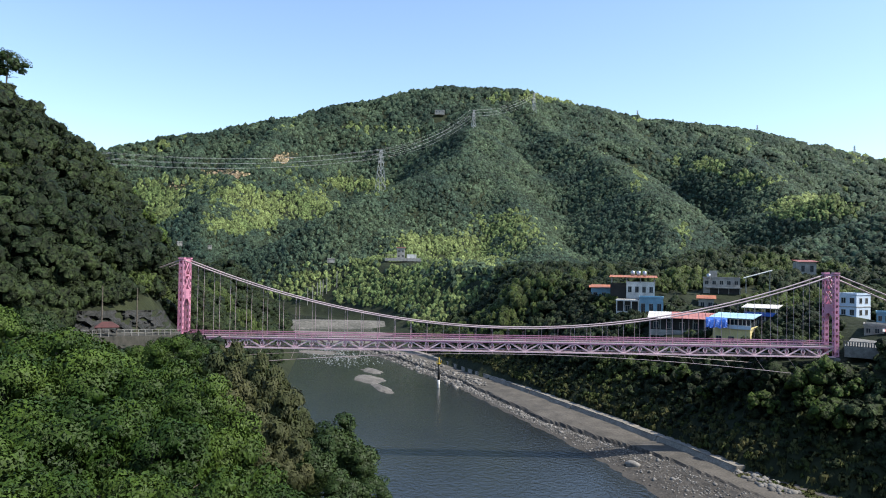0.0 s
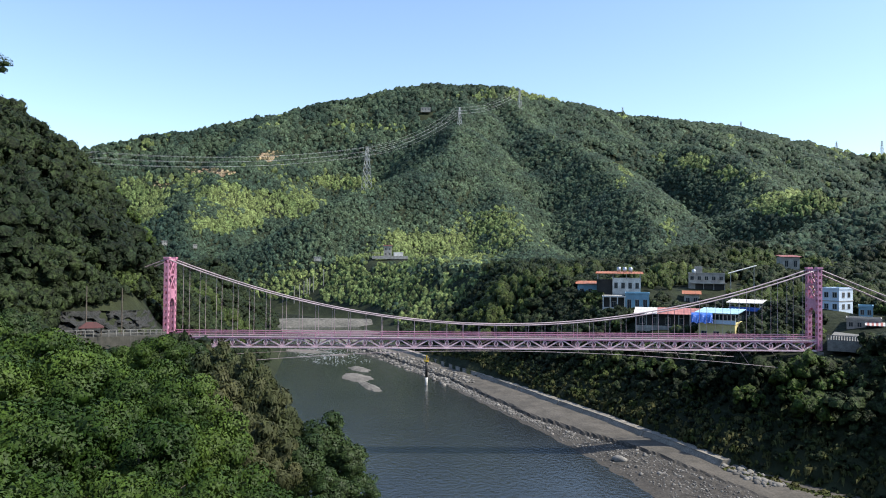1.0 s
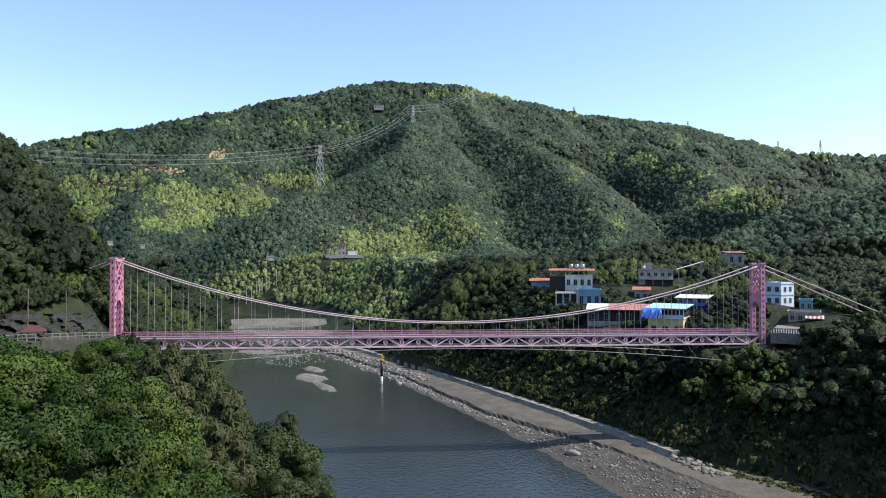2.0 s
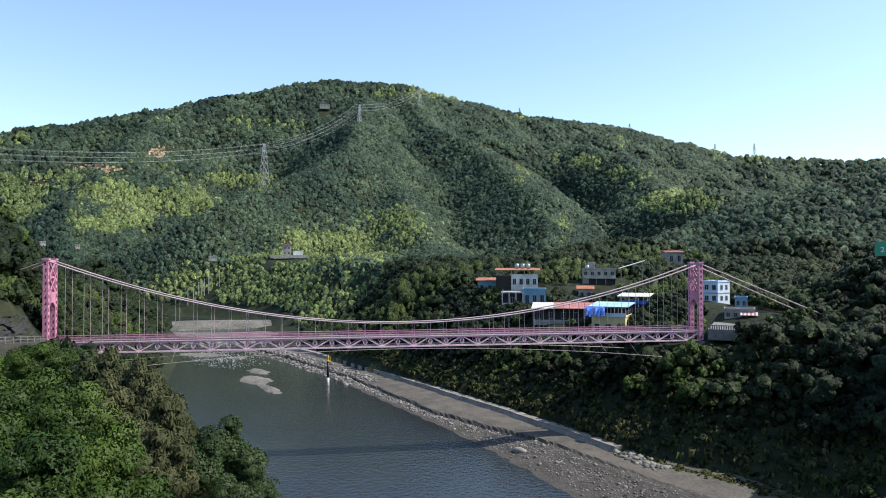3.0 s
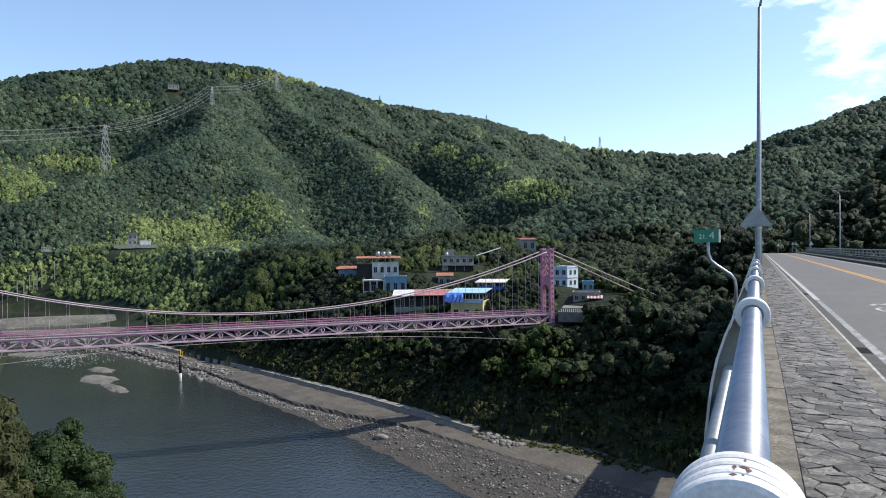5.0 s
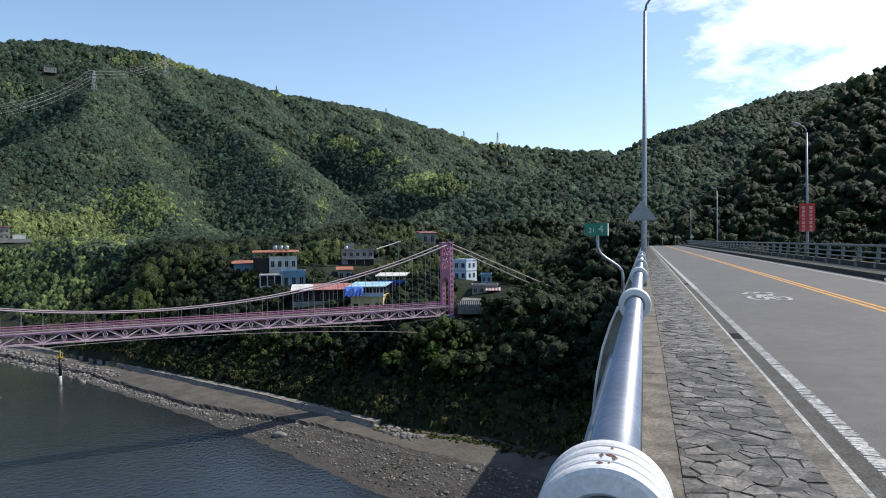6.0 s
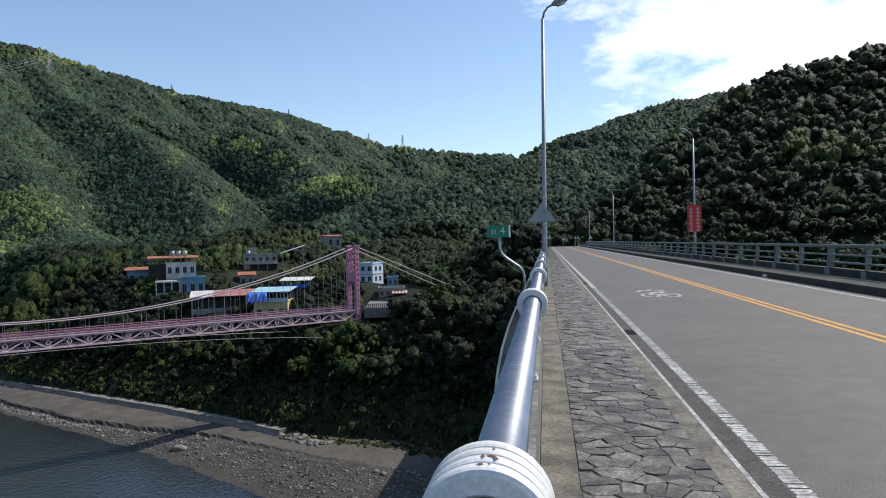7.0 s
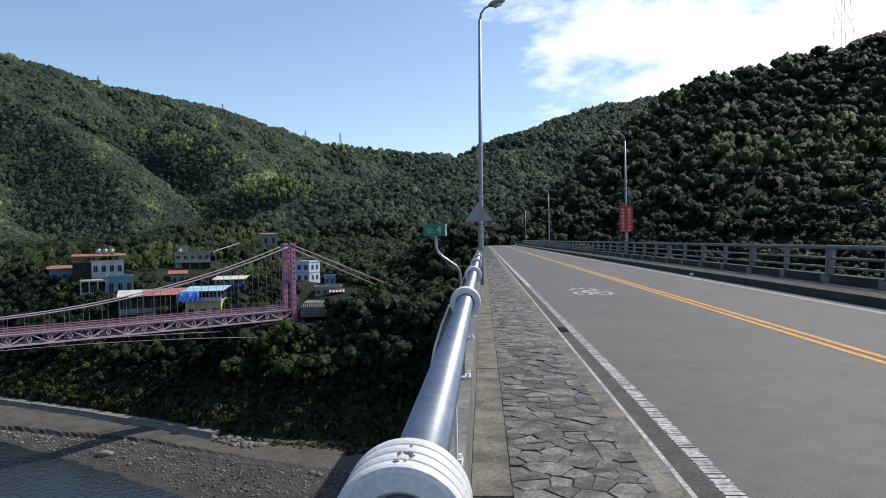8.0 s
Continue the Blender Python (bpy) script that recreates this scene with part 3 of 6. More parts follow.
        if i < PANELS:
            part("lower_brace", Shape().beam((i * STEP, 0.1, Z_BOT), ((i + 1) * STEP, WIDE - 0.1, Z_BOT), 0.09, 0.09), M_PINK, br)
    return br


suspension_bridge()



# ---- the road bridge underfoot ----
Y0, Y1 = -14.0, 172.0
KERB_L, KERB_R, WALL_R = 1.2, 7.75, 8.95


def strip(name, lo, hi, mat, label, category):
    ob = new(name, Shape().box(lo, hi).mesh(name, mat))
    return tagged(ob, label, category, kind="structure")


M_GUTTER_BED = shader("dark_mortar", (0.035, 0.034, 0.03), 0.95, tint=(0.085, 0.078, 0.066), scale=0.2, fine=0.4)
strip("road", (1.14, Y0, -0.35), (KERB_R, Y1, 0.0), M_ASPHALT, "worn grey asphalt carriageway of the road bridge", "road")
strip("bridge_deck", (-0.45, Y0, -1.9), (9.3, Y1, -0.36), M_GREYCON, "grey concrete girder under the road", "bridge")
strip("pavement_bed", (0.139, Y0, -0.35), (0.984, Y1, 0.0185), M_GUTTER_BED, "dark mortar bed under the slate pavement", "pavement")
edge_slab = thing("edge_strip", "stained buff concrete slabs beside the parapet", "pavement", kind="structure")
slab_me = Shape().box((-0.10, 0, -0.35), (0.138, 1.985, 0.03)).mesh("slab", M_CONCRETE)
for k in range(int((Y1 - Y0) / 2)):
    part("slab", slab_me, M_CONCRETE, edge_slab, m=pose(0.002 * math.sin(k * 7.1), Y0 + k * 2.0, 0.003 * math.sin(k * 3.7)))
strip("parapet", (-0.36, Y0, -0.35), (-0.103, Y1, 0.50), M_GREYCON, "low grey concrete parapet under the railing", "wall")
strip("kerb", (1.15, Y0, -0.05), (1.185, Y1, 0.02), M_WHITE_LINE, "thin pale concrete kerb edge", "kerb")
strip("white_line", (1.350, 22.0, 0.001), (1.485, Y1, 0.004), M_WHITE_LINE, "worn white edge line on asphalt", "road marking")
strip("yellow_line", (4.50, Y0, 0.001), (4.60, Y1, 0.004), M_YELLOW_LINE, "yellow centre line on asphalt", "road marking")
strip("yellow_line", (4.70, Y0, 0.001), (4.80, Y1, 0.004), M_YELLOW_LINE, "yellow centre line on asphalt", "road marking")
strip("white_line", (7.25, Y0, 0.001), (7.37, Y1, 0.004), M_WHITE_LINE, "worn white edge line on asphalt", "road marking")
strip("pavement", (KERB_R, Y0, -0.35), (WALL_R, Y1, 0.2), M_DARKCON, "dark kerb and raised pavement across the road", "pavement")
strip("parapet", (WALL_R, Y0, -0.35), (9.25, Y1, 0.42), M_DARKCON, "low dark concrete parapet across the road", "wall")

RAIL_X, RAIL_Z, RAIL_R = -0.137, 1.050, 0.056
POST0, POST_STEP = 1.13, 3.95


def lathe(prof, cx, cz, n=64):
    """A turned body round the rail's axis; prof: radius, y."""
    s = Shape()
    v = [(cx + r * math.sin(a), y, cz + r * math.cos(a)) for a in (2 * math.pi * k / n for k in range(n)) for r, y in prof]
    m = len(prof)
    return s.add(v, [(k * m + i, ((k + 1) % n) * m + i, ((k + 1) % n) * m + (i + 1) % m, k * m + (i + 1) % m) for k in range(n) for i in range(m)])


def rail_post():
    """A cast post: a ribbed collar round the top pipe and a curved web down to the parapet's outer face."""
    th = thing("railing_post", "pale grey cast railing post with ribbed collar on the parapet", "post", (0, 0, 0), "posts of the near railing")
    prof = [(RAIL_R + 0.002, -0.055), (0.070, -0.078), (0.100, -0.080)]
    for k in range(4):
        y = -0.080 + k * 0.041
        prof += [(0.108, y + 0.003), (0.111, y + 0.009), (0.111, y + 0.026), (0.108, y + 0.032), (0.097, y + 0.034), (0.097, y + 0.039)]
    prof = prof[:-1] + [(0.070, 0.078), (RAIL_R + 0.002, 0.055)]
    c = lathe(prof, RAIL_X, RAIL_Z)
    part("collar", c, M_RAILPAINT, th, "ribbed pale grey collar with chipped paint", smooth=False)
    inner = [(-0.10, 0.98), (-0.13, 0.8), (-0.15, 0.62), (-0.15, 0.50)]
    outer = [(-0.245, 1.03), (-0.30, 0.90), (-0.35, 0.746), (-0.385, 0.58), (-0.405, 0.436), (-0.425, 0.25), (-0.435, 0.06)]
    w = Shape()
    w.prism([(-0.10, 0.98), (-0.235, 1.03)] + outer[1:] + [(-0.366, 0.06), (-0.366, 0.505), (-0.15, 0.505)] + inner[::-1][1:-1], 0.03, Matrix(((1, 0, 0, 0), (0, 0, 1, -0.015), (0, 1, 0, 0), (0, 0, 0, 1))))
    # web gets the darker rail paint to stand for its shaded face
    part("web", w, M_GREYPAINT, th, "inner web plate, coloured darker for its shade")
    fl = Shape()
    rim = [(x - 0.018, z - 0.004) for x, z in outer]
    fl.prism(outer + rim[::-1], 0.14, Matrix(((1, 0, 0, 0), (0, 0, 1, -0.07), (0, 1, 0, 0), (0, 0, 0, 1))))
    part("flange", fl, M_RAILPAINT, th, "curved outer flange")
    bp = Shape().box((-0.19, -0.07, 0.502), (-0.108, 0.07, 0.518))
    bp.tube([(-0.125, 0.045, 0.518), (-0.125, 0.045, 0.54)], 0.012, 6)
    bp.tube([(-0.125, -0.045, 0.518), (-0.125, -0.045, 0.54)], 0.012, 6)
    part("base_plate", bp, M_RAILPAINT, th)
    return th


def mid_post():
    """The slender post half way between two cast ones."""
    th = thing("railing_stanchion", "slim grey steel stanchion bolted to the parapet", "post", (0, 0, 0), "stanchions of the near railing")
    part("stem", Shape().beam((-0.137, 0, 0.515), (-0.137, 0, 1.01), 0.09, 0.012, (1, 0, 0)), M_RAILPAINT, th)
    bp = Shape().box((-0.19, -0.06, 0.502), (-0.108, 0.06, 0.516))
    for y in (-0.04, 0.04):
        bp.tube([(-0.122, y, 0.516), (-0.122, y, 0.536)], 0.012, 6)
    part("base_plate", bp, M_RAILPAINT, th)
    return th


first = rail_post()
first.matrix_basis = pose(0, POST0, 0)
for k in list(range(1, 42)) + [-1, -2, -3]:
    copy_thing(first, pose(0, POST0 + k * POST_STEP, 0))
first = mid_post()
first.matrix_basis = pose(0, POST0 + POST_STEP / 2, 0)
for k in list(range(1, 41)) + [-1, -2, -3]:
    copy_thing(first, pose(0, POST0 + (k + 0.5) * POST_STEP, 0))
# flaked paint on the nearest collar: a rust scar over the ribs
scar = Shape()
scar_rng = random.Random(3)
for k in range(3):
    y = POST0 - 0.080 + k * 0.041
    for i in range((2, 3, 1)[k]):
        a = 0.05 + scar_rng.uniform(-0.16, 0.16)
        w, l = scar_rng.uniform(0.02, 0.09), scar_rng.uniform(0.004, 0.011)
        c = y + scar_rng.uniform(0.010, 0.024)
        scar.add([(RAIL_X + 0.1118 * math.sin(a + q), c + e, RAIL_Z + 0.1118 * math.cos(a + q)) for q, e in ((-w, 0), (0, -l), (w, 0), (0, l))], [(0, 1, 2, 3)])
tagged(new("rust_scar", scar.mesh("rust_scar", M_RUST)), "rust scar where paint has flaked off the collar", "rust mark", kind="stuff")
rl = thing("railing", "long galvanised steel pipe railing along the bridge", "railing")
part("top_pipe", Shape().tube([(RAIL_X, Y0, RAIL_Z), (RAIL_X, Y1, RAIL_Z)], RAIL_R, 32), M_STEEL, rl, "thick shiny galvanised top pipe", smooth=True)
part("lower_pipe", Shape().tube([(-0.285, Y0, 0.67), (-0.285, Y1, 0.67)], 0.035, 16), M_LAMPPOST, rl, "dull grey lower pipe", smooth=True)



# ---- river bank ----
EDGE = [(90, 33), (60, 50), (-49, 112), (-75, 129), (-98, 142), (-128, 157), (-171, 179), (-227, 202), (-259, 211), (-285, 226)]


def edge_point(s, u):
    """A place s metres along the right water's edge (upstream), u metres away from the water."""
    for a, b in zip(EDGE, EDGE[1:]):
        a, b = Vector(a), Vector(b)
        n = (b - a).length
        if s <= n or b == Vector(EDGE[-1]):
            d = (b - a) / n
            p = a + d * s + Vector((d.y, -d.x)) * u
            return p.x, p.y
        s -= n


def step_u(s):
    """Where the eroded step runs."""
    return float(np.interp(s, STEP_S, STEP_U)) + 1.3 * noise.noise((s * 0.05, 3.1, 0)) + 0.5 * noise.noise((s * 0.23, 7.7, 0)) + 0.25 * noise.noise((s * 0.6, 1.7, 0))


def beach_z(s, u):
    """Gravel by the water, an eroded step, then a flat sandy shelf up to the sea wall."""
    edge_u = step_u(s)
    z = WATER_Z - 0.5 + 0.11 * (u + 5)
    stone = max(0.0, min(1.0, (u - 1) / 3)) * max(0.0, min(1.0, (edge_u - 0.4 - u) / 2))
    z += stone * (0.15 + 0.3 * noise.noise((s * 0.35, u * 0.35, 0)) + 0.2 * noise.noise((s * 1.1, u * 1.1, 5)))
    z += 0.85 * max(0.0, min(1.0, (u - edge_u) / 0.6 + 0.5))
    return min(z, WATER_Z + 1.9) + 0.12 * noise.noise((s * 0.2, u * 0.2, 9)) + 0.05 * noise.noise((s * 0.9, u * 0.9, 2))


bs = Shape()
S_LEN, U_LEN, U_STEP = 400, 80, 0.47
for i in range(S_LEN + 1):
    for j in range(U_LEN + 1):
        s, u = 14 + i * 0.95, -6 + j * U_STEP
        x, y = edge_point(s, u)
        bs.v.append((x, y, beach_z(s, u)))
bs.f = [(i * (U_LEN + 1) + j, (i + 1) * (U_LEN + 1) + j, (i + 1) * (U_LEN + 1) + j + 1, i * (U_LEN + 1) + j + 1) for i in range(S_LEN) for j in range(U_LEN)
        if -6 + j * U_STEP < float(np.interp(14 + i * 0.95, SHELF_S, SHELF_U)) + 3.4]
bank_me = bs.mesh("riverbank", M_GRAVEL)
bank_me.materials.append(M_SHELF)
for p in bank_me.polygons:
    k = p.vertices[0]
    p.material_index = int(-6 + (k % (U_LEN + 1) + 0.5) * U_STEP > step_u(14 + k // (U_LEN + 1) * 0.95))
tagged(new("riverbank", bank_me), "grey gravel and sand bank with an eroded step", "riverbank", kind="structure")

# concrete sea wall: a sloped apron and a proud cap, in jointed lengths
wall = thing("sea_wall", "pale weathered concrete river wall above the gravel bank", "wall")
S_END = 181.5
k = 0
while S_END + k * 12.3 < 390:
    seg = Shape()
    a, b = S_END + k * 12.3, S_END + (k + 1) * 12.3 - 0.12
    prof = [(13.0, WATER_Z + 1.2), (14.0, WATER_Z + 2.8), (14.0, WATER_Z + 3.0), (15.9, WATER_Z + 3.1), (15.9, WATER_Z + 1.2)]
    v = []
    for s in (a, b):
        off = 0.18 * math.sin(k * 2.3) + float(np.interp(s, SHELF_S, SHELF_U)) - 13.0
        for u, z in prof:
            x, y = edge_point(s, u + off)
            v.append((x, y, z))
    n = len(prof)
    seg.add(v, [tuple(range(n - 1, -1, -1)), tuple(range(n, 2 * n))] + [(i, (i + 1) % n, n + (i + 1) % n, n + i) for i in range(n)])
    part("slab", seg, M_SEAWALL, wall)
    k += 1


def stones(name, n, place, size, seed, label, material):
    """Loose stones, all in one mesh."""
    rs = np.random.RandomState(seed)
    v, f = ico_form(1)
    q = []
    for i in range(n):
        x, y, z = place(rs)
        r = size * rs.uniform(0.5, 1.6) ** 1.5
        w = v * (1 + 0.25 * rs.uniform(-1, 1, (len(v), 1))) * r * np.array([1, rs.uniform(0.6, 1), rs.uniform(0.45, 0.8)])
        a = rs.uniform(0, 6.3)
        q.append(np.stack([w[:, 0] * math.cos(a) - w[:, 1] * math.sin(a) + x, w[:, 0] * math.sin(a) + w[:, 1] * math.cos(a) + y, w[:, 2] + z], -1))
    ff = f[None] + (np.arange(n) * len(v))[:, None, None]
    ob = new(name, bulk(name, np.concatenate(q), ff.reshape(-1, 3), material, False))
    return tagged(ob, label, "stones", kind="stuff")


def ico_form(sub):
    bm = bmesh.new()
    bmesh.ops.create_icosphere(bm, subdivisions=sub, radius=1)
    v = np.array([p.co for p in bm.verts])
    f = np.array([[p.index for p in q.verts] for q in bm.faces])
    bm.free()
    return v, f


def on_beach(rs, u0=0.3, u1=0, s0=90, s1=340):
    s = rs.uniform(s0, s1)
    u = u0 + ((u1 or max(1.5, step_u(s) - 0.3)) - u0) * rs.beta(1.6, 1.3)
    x, y = edge_point(s, u)
    return x, y, beach_z(s, u)


M_PALESTONE = shader("pale_river_stone", (0.20, 0.185, 0.165), 0.9, tint=(0.13, 0.122, 0.11), scale=2, fine=0.2, island=0.45)
stones("shingle", 5000, on_beach, 0.17, 41, "scattered pale grey river stones", M_PALESTONE)
stones("shingle", 260, lambda rs: on_beach(rs, 0.5), 0.36, 42, "larger pale river boulders on the gravel", M_PALESTONE)
stones("rubble", 110, lambda rs: on_beach(rs, 18.5, 23.5, 168, 182), 0.5, 43, "heap of pale broken rocks at the sea wall's end", M_PALESTONE)
stones("shingle", 700, lambda rs: on_beach(rs, -2, 9, 285, 400), 0.5, 44, "pale boulders beside the rapids", M_PALESTONE)
boulder = new("boulder", bulk("boulder", ico_form(2)[0] * np.array([1.7, 1.1, 0.8]) * (1 + 0.15 * np.random.RandomState(4).uniform(-1, 1, (42, 1))), ico_form(2)[1], M_PALESTONE, False))
boulder.location = (-75.2, 133.2, -39.2)
tagged(boulder, "pale angular boulder on the gravel bank", "boulder")

# sand bars
M_SAND = shader("wet_river_sand", (0.17, 0.155, 0.135), 0.9, tint=(0.09, 0.083, 0.073), scale=5, fine=0.3, speckle=0.3, bump=0.1, bump_scale=3)
def bar(cx, cy, length, width, turn, seed, height=0.5):
    s = Shape()
    n = 46
    m = pose(cx, cy, WATER_Z, 0, 0, turn)
    for k in range(6):
        q = 1 - k / 5
        for i in range(n):
            a = 2 * math.pi * i / n
            w = 1 + 0.5 * noise.noise((math.cos(a) * 1.3 + seed, math.sin(a) * 1.3, seed)) + 0.2 * noise.noise((math.cos(a) * 4.1, math.sin(a) * 4.1 + seed, seed))
            s.v.append(tuple(m @ Vector((math.cos(a) * length * w * q, math.sin(a) * width * w * q, -0.35 + height * (1 - q * q) ** 0.7 + 0.1 * noise.noise((a * 3, q * 4, seed))))))
    s.f = [(k * n + i, k * n + (i + 1) % n, (k + 1) * n + (i + 1) % n, (k + 1) * n + i) for k in range(5) for i in range(n)]
    return s


for cx, cy, ln, wd, tn, sd in ((-198, 163, 12, 5.5, -28, 1.0), (-181, 155, 13, 2.6, -24, 7.0), (-213, 177, 9, 3.6, -20, 2.0), (-345, 252, 62, 15, 33, 8.0), (-300, 232, 30, 7, 38, 9.0), (-272, 194, 16, 6, 20, 3.0), (-250, 196, 6, 2.2, 30, 4.0), (-330, 262, 34, 17, 40, 5.0), (-318, 228, 20, 8, 35, 6.0)):
    tagged(new("sandbar", bar(cx, cy, ln, wd, tn, sd, 0.9).mesh("sandbar", M_SAND)), "low pale sand and gravel bar in the river", "sandbar", kind="structure")

# white water where the river breaks over the shallows
M_FOAM = shader("white_water", (0.40, 0.42, 0.42), 0.7, tint=(0.24, 0.27, 0.27), scale=2, fine=0.2)
foam = Shape()
frs = random.Random(8)
for i in range(900):
    t = frs.random()
    cx, cy = -236 + t * -62 + frs.uniform(-14, 14), 182 + t * 38 + frs.uniform(-11, 11)
    l, w, a = frs.uniform(0.3, 1.9), frs.uniform(0.05, 0.2), radians(frs.uniform(120, 165))
    dx, dy = math.cos(a), math.sin(a)
    z = WATER_Z + 0.04 + frs.random() * 0.05
    foam.add([(cx - dx * l, cy - dy * l, z), (cx + dy * w, cy - dx * w, z + 0.06), (cx + dx * l, cy + dy * l, z), (cx - dy * w, cy + dx * w, z + 0.06)], [(0, 1, 2, 3)])
tagged(new("white_water", foam.mesh("white_water", M_FOAM)), "streaks of white water over the shallows", "rapids", kind="stuff")

M_REVET = shader("stained_slope_paving", (0.15, 0.14, 0.122), 0.95, tint=(0.075, 0.073, 0.06), scale=14, fine=0.5, bump=0.3, bump_scale=0.6)
# paved slope and low wall at the far bend
bend = Shape()
BEND = [Vector(at(a, 448 + 1.5 * k, -5.3)) for k, a in enumerate((60.5, 58, 55.5, 53, 50.5, 48, 45.5, 43))]
CREST_Z = (-37.6, -36.6, -36.2, -36.5, -36.9, -37.4, -38.2, -39.2)
for k in range(7):
    p, q = BEND[k], BEND[k + 1]
    u = Vector((p.x, p.y, 0)).normalized() * 24
    w = Vector((q.x, q.y, 0)).normalized() * 24
    bend.add([(*p.xy, -41), (*q.xy, -41), (*(q + w).xy, CREST_Z[k + 1]), (*(p + u).xy, CREST_Z[k]), (*(p + u * 1.4).xy, CREST_Z[k]), (*(q + w * 1.4).xy, CREST_Z[k + 1])], [(0, 1, 2, 3), (3, 2, 5, 4)])
tagged(new("revetment", bend.mesh("revetment", M_REVET)), "grey concrete slope paving along the far river bend", "river wall", kind="structure")

# gauge pole in the river
gp = thing("gauge_pole", "black and pale river gauge pole with a yellow top", "pole", (-169.7, 170.7, WATER_Z))
part("pole", Shape().tube([(0, 0, -2), (0, 0, 2.6)], 0.45, 14), M_WHITEWALL, gp, "pale lower band", smooth=True)
part("shaft", Shape().tube([(0, 0, 2.6), (0, 0, 8.0)], 0.45, 14), M_BLACK, gp, "black painted shaft", smooth=True)
part("platform", Shape().tube([(0, 0, 8.0), (0, 0, 8.25)], 0.75, 14), M_YELLOWP, gp, "yellow platform")
lad = Shape()
for x in (-0.5, 0.5):
    for y in (-0.5, 0.5):
        lad.beam((x, y, 8.25), (x, y, 9.3), 0.14, 0.14)
lad.beam((0, 0, 8.2), (0, 0, 10.2), 0.3, 0.3)
part("top_frame", lad, M_YELLOWP, gp, "yellow top frame")


# ---- village ----
HOMES = []


def spot(az, dist, z):
    a = radians(az)
    return Vector((-math.sin(a) * dist, math.cos(a) * dist, z))


def window(parent, x, z, w, h, y=0.0, turn=0):
    """A window in a front wall: a proud frame and a dark pane."""
    m = pose(0, 0, 0, 0, 0, turn) @ pose(x, y, z)
    fr = Shape()
    t = 0.1
    for lo, hi in (((-w / 2 - t, -0.08, -t), (w / 2 + t, 0.02, 0)), ((-w / 2 - t, -0.08, h), (w / 2 + t, 0.02, h + t)), ((-w / 2 - t, -0.08, 0), (-w / 2, 0.02, h)), ((w / 2, -0.08, 0), (w / 2 + t, 0.02, h)), ((-0.04, -0.07, 0), (0.04, 0.02, h))):
        fr.box(lo, hi)
    win = part("window", fr, M_DULLWALL, parent, m=m)
    part("pane", Shape().box((-w / 2, -0.03, 0), (w / 2, 0.015, h)), M_GLASS, win, "dark glass pane")
    return win


def house(label, az0, az1, dist, el0, el1, depth, material, turn=0.0, floors=2, openings=3, roof="flat", roof_material=None, side=True, category="house"):
    """A house between two bearings; its base is let down to the ground."""
    mid = (az0 + az1) / 2
    w = 2 * dist * math.tan(radians(abs(az0 - az1) / 2)) / max(0.6, math.cos(radians(turn)))
    z0, z1 = 1.5 + dist * math.tan(radians(el0)), 1.5 + dist * math.tan(radians(el1))
    p = spot(mid, dist, z0)
    low = min(z0, max(z0 - 6, float(land(p.x, p.y)))) - 1.0 if dist < 400 else z0 - 2.0
    th = thing("house", label, category, pose(p.x, p.y, z0, 0, 0, mid + turn))
    HOMES.append((p.x, p.y, w / 2 + depth / 3 + 1.5))
    h = z1 - z0
    part("wall", Shape().box((-w / 2, 0, low - z0), (w / 2, depth, h)), material, th)
    fh = h / floors
    for k in range(floors):
        for i in range(openings):
            window(th, -w / 2 + w * (i + 0.5) / openings, k * fh + fh * 0.32, min(1.3, w / openings * 0.45), fh * 0.42)
        if side:
            for i in range(2):
                window(th, depth * (0.3 + 0.4 * i), k * fh + fh * 0.32, 1.1, fh * 0.4, -w / 2 - 0.002, 90)
        if k:
            part("floor_band", Shape().box((-w / 2 - 0.1, -0.1, k * fh - 0.12), (w / 2 + 0.1, depth + 0.1, k * fh + 0.12)), M_DULLWALL, th)
    if roof == "flat":
        r = Shape()
        for lo, hi in (((-w / 2 - 0.15, -0.15), (w / 2 + 0.15, 0.1)), ((-w / 2 - 0.15, depth - 0.1), (w / 2 + 0.15, depth + 0.15)), ((-w / 2 - 0.15, 0.1), (-w / 2 + 0.1, depth - 0.1)), ((w / 2 - 0.1, 0.1), (w / 2 + 0.15, depth - 0.1))):
            r.box((*lo, h), (*hi, h + 0.5))
        part("roof_parapet", r, roof_material or material, th)
    elif roof == "shed":
        tin_roof(th, -w / 2 - 0.7, w / 2 + 0.7, -0.8, depth + 0.6, h + 0.1, h + 1.0, roof_material)
    return th


def tin_roof(parent, x0, x1, y0, y1, z0, z1, material, label=""):
    """A sloping sheet roof with standing ribs, low at the front."""
    r = Shape()
    r.add([(x0, y0, z0), (x1, y0, z0), (x1, y1, z1), (x0, y1, z1), (x0, y0, z0 - 0.12), (x1, y0, z0 - 0.12), (x1, y1, z1 - 0.12), (x0, y1, z1 - 0.12)], [(0, 1, 2, 3), (7, 6, 5, 4), (0, 4, 5, 1), (1, 5, 6, 2), (2, 6, 7, 3), (3, 7, 4, 0)])
    n = int((x1 - x0) / 0.9)
    roof = part("roof", r, material, parent, label)
    rib = Shape().beam((0, y0, z0 + 0.04), (0, y1, z1 + 0.04), 0.08, 0.1).mesh("rib", material)
    for i in range(n + 1):
        part("rib", rib, material, roof, m=pose(x0 + (x1 - x0) * i / n, 0, 0))
    return roof


def posts(parent, xs, ys, z0, z1, w, material):
    for x in xs:
        for y in ys:
            part("pillar", Shape().box((x - w / 2, y - w / 2, z0), (x + w / 2, y + w / 2, z1)), material, parent)


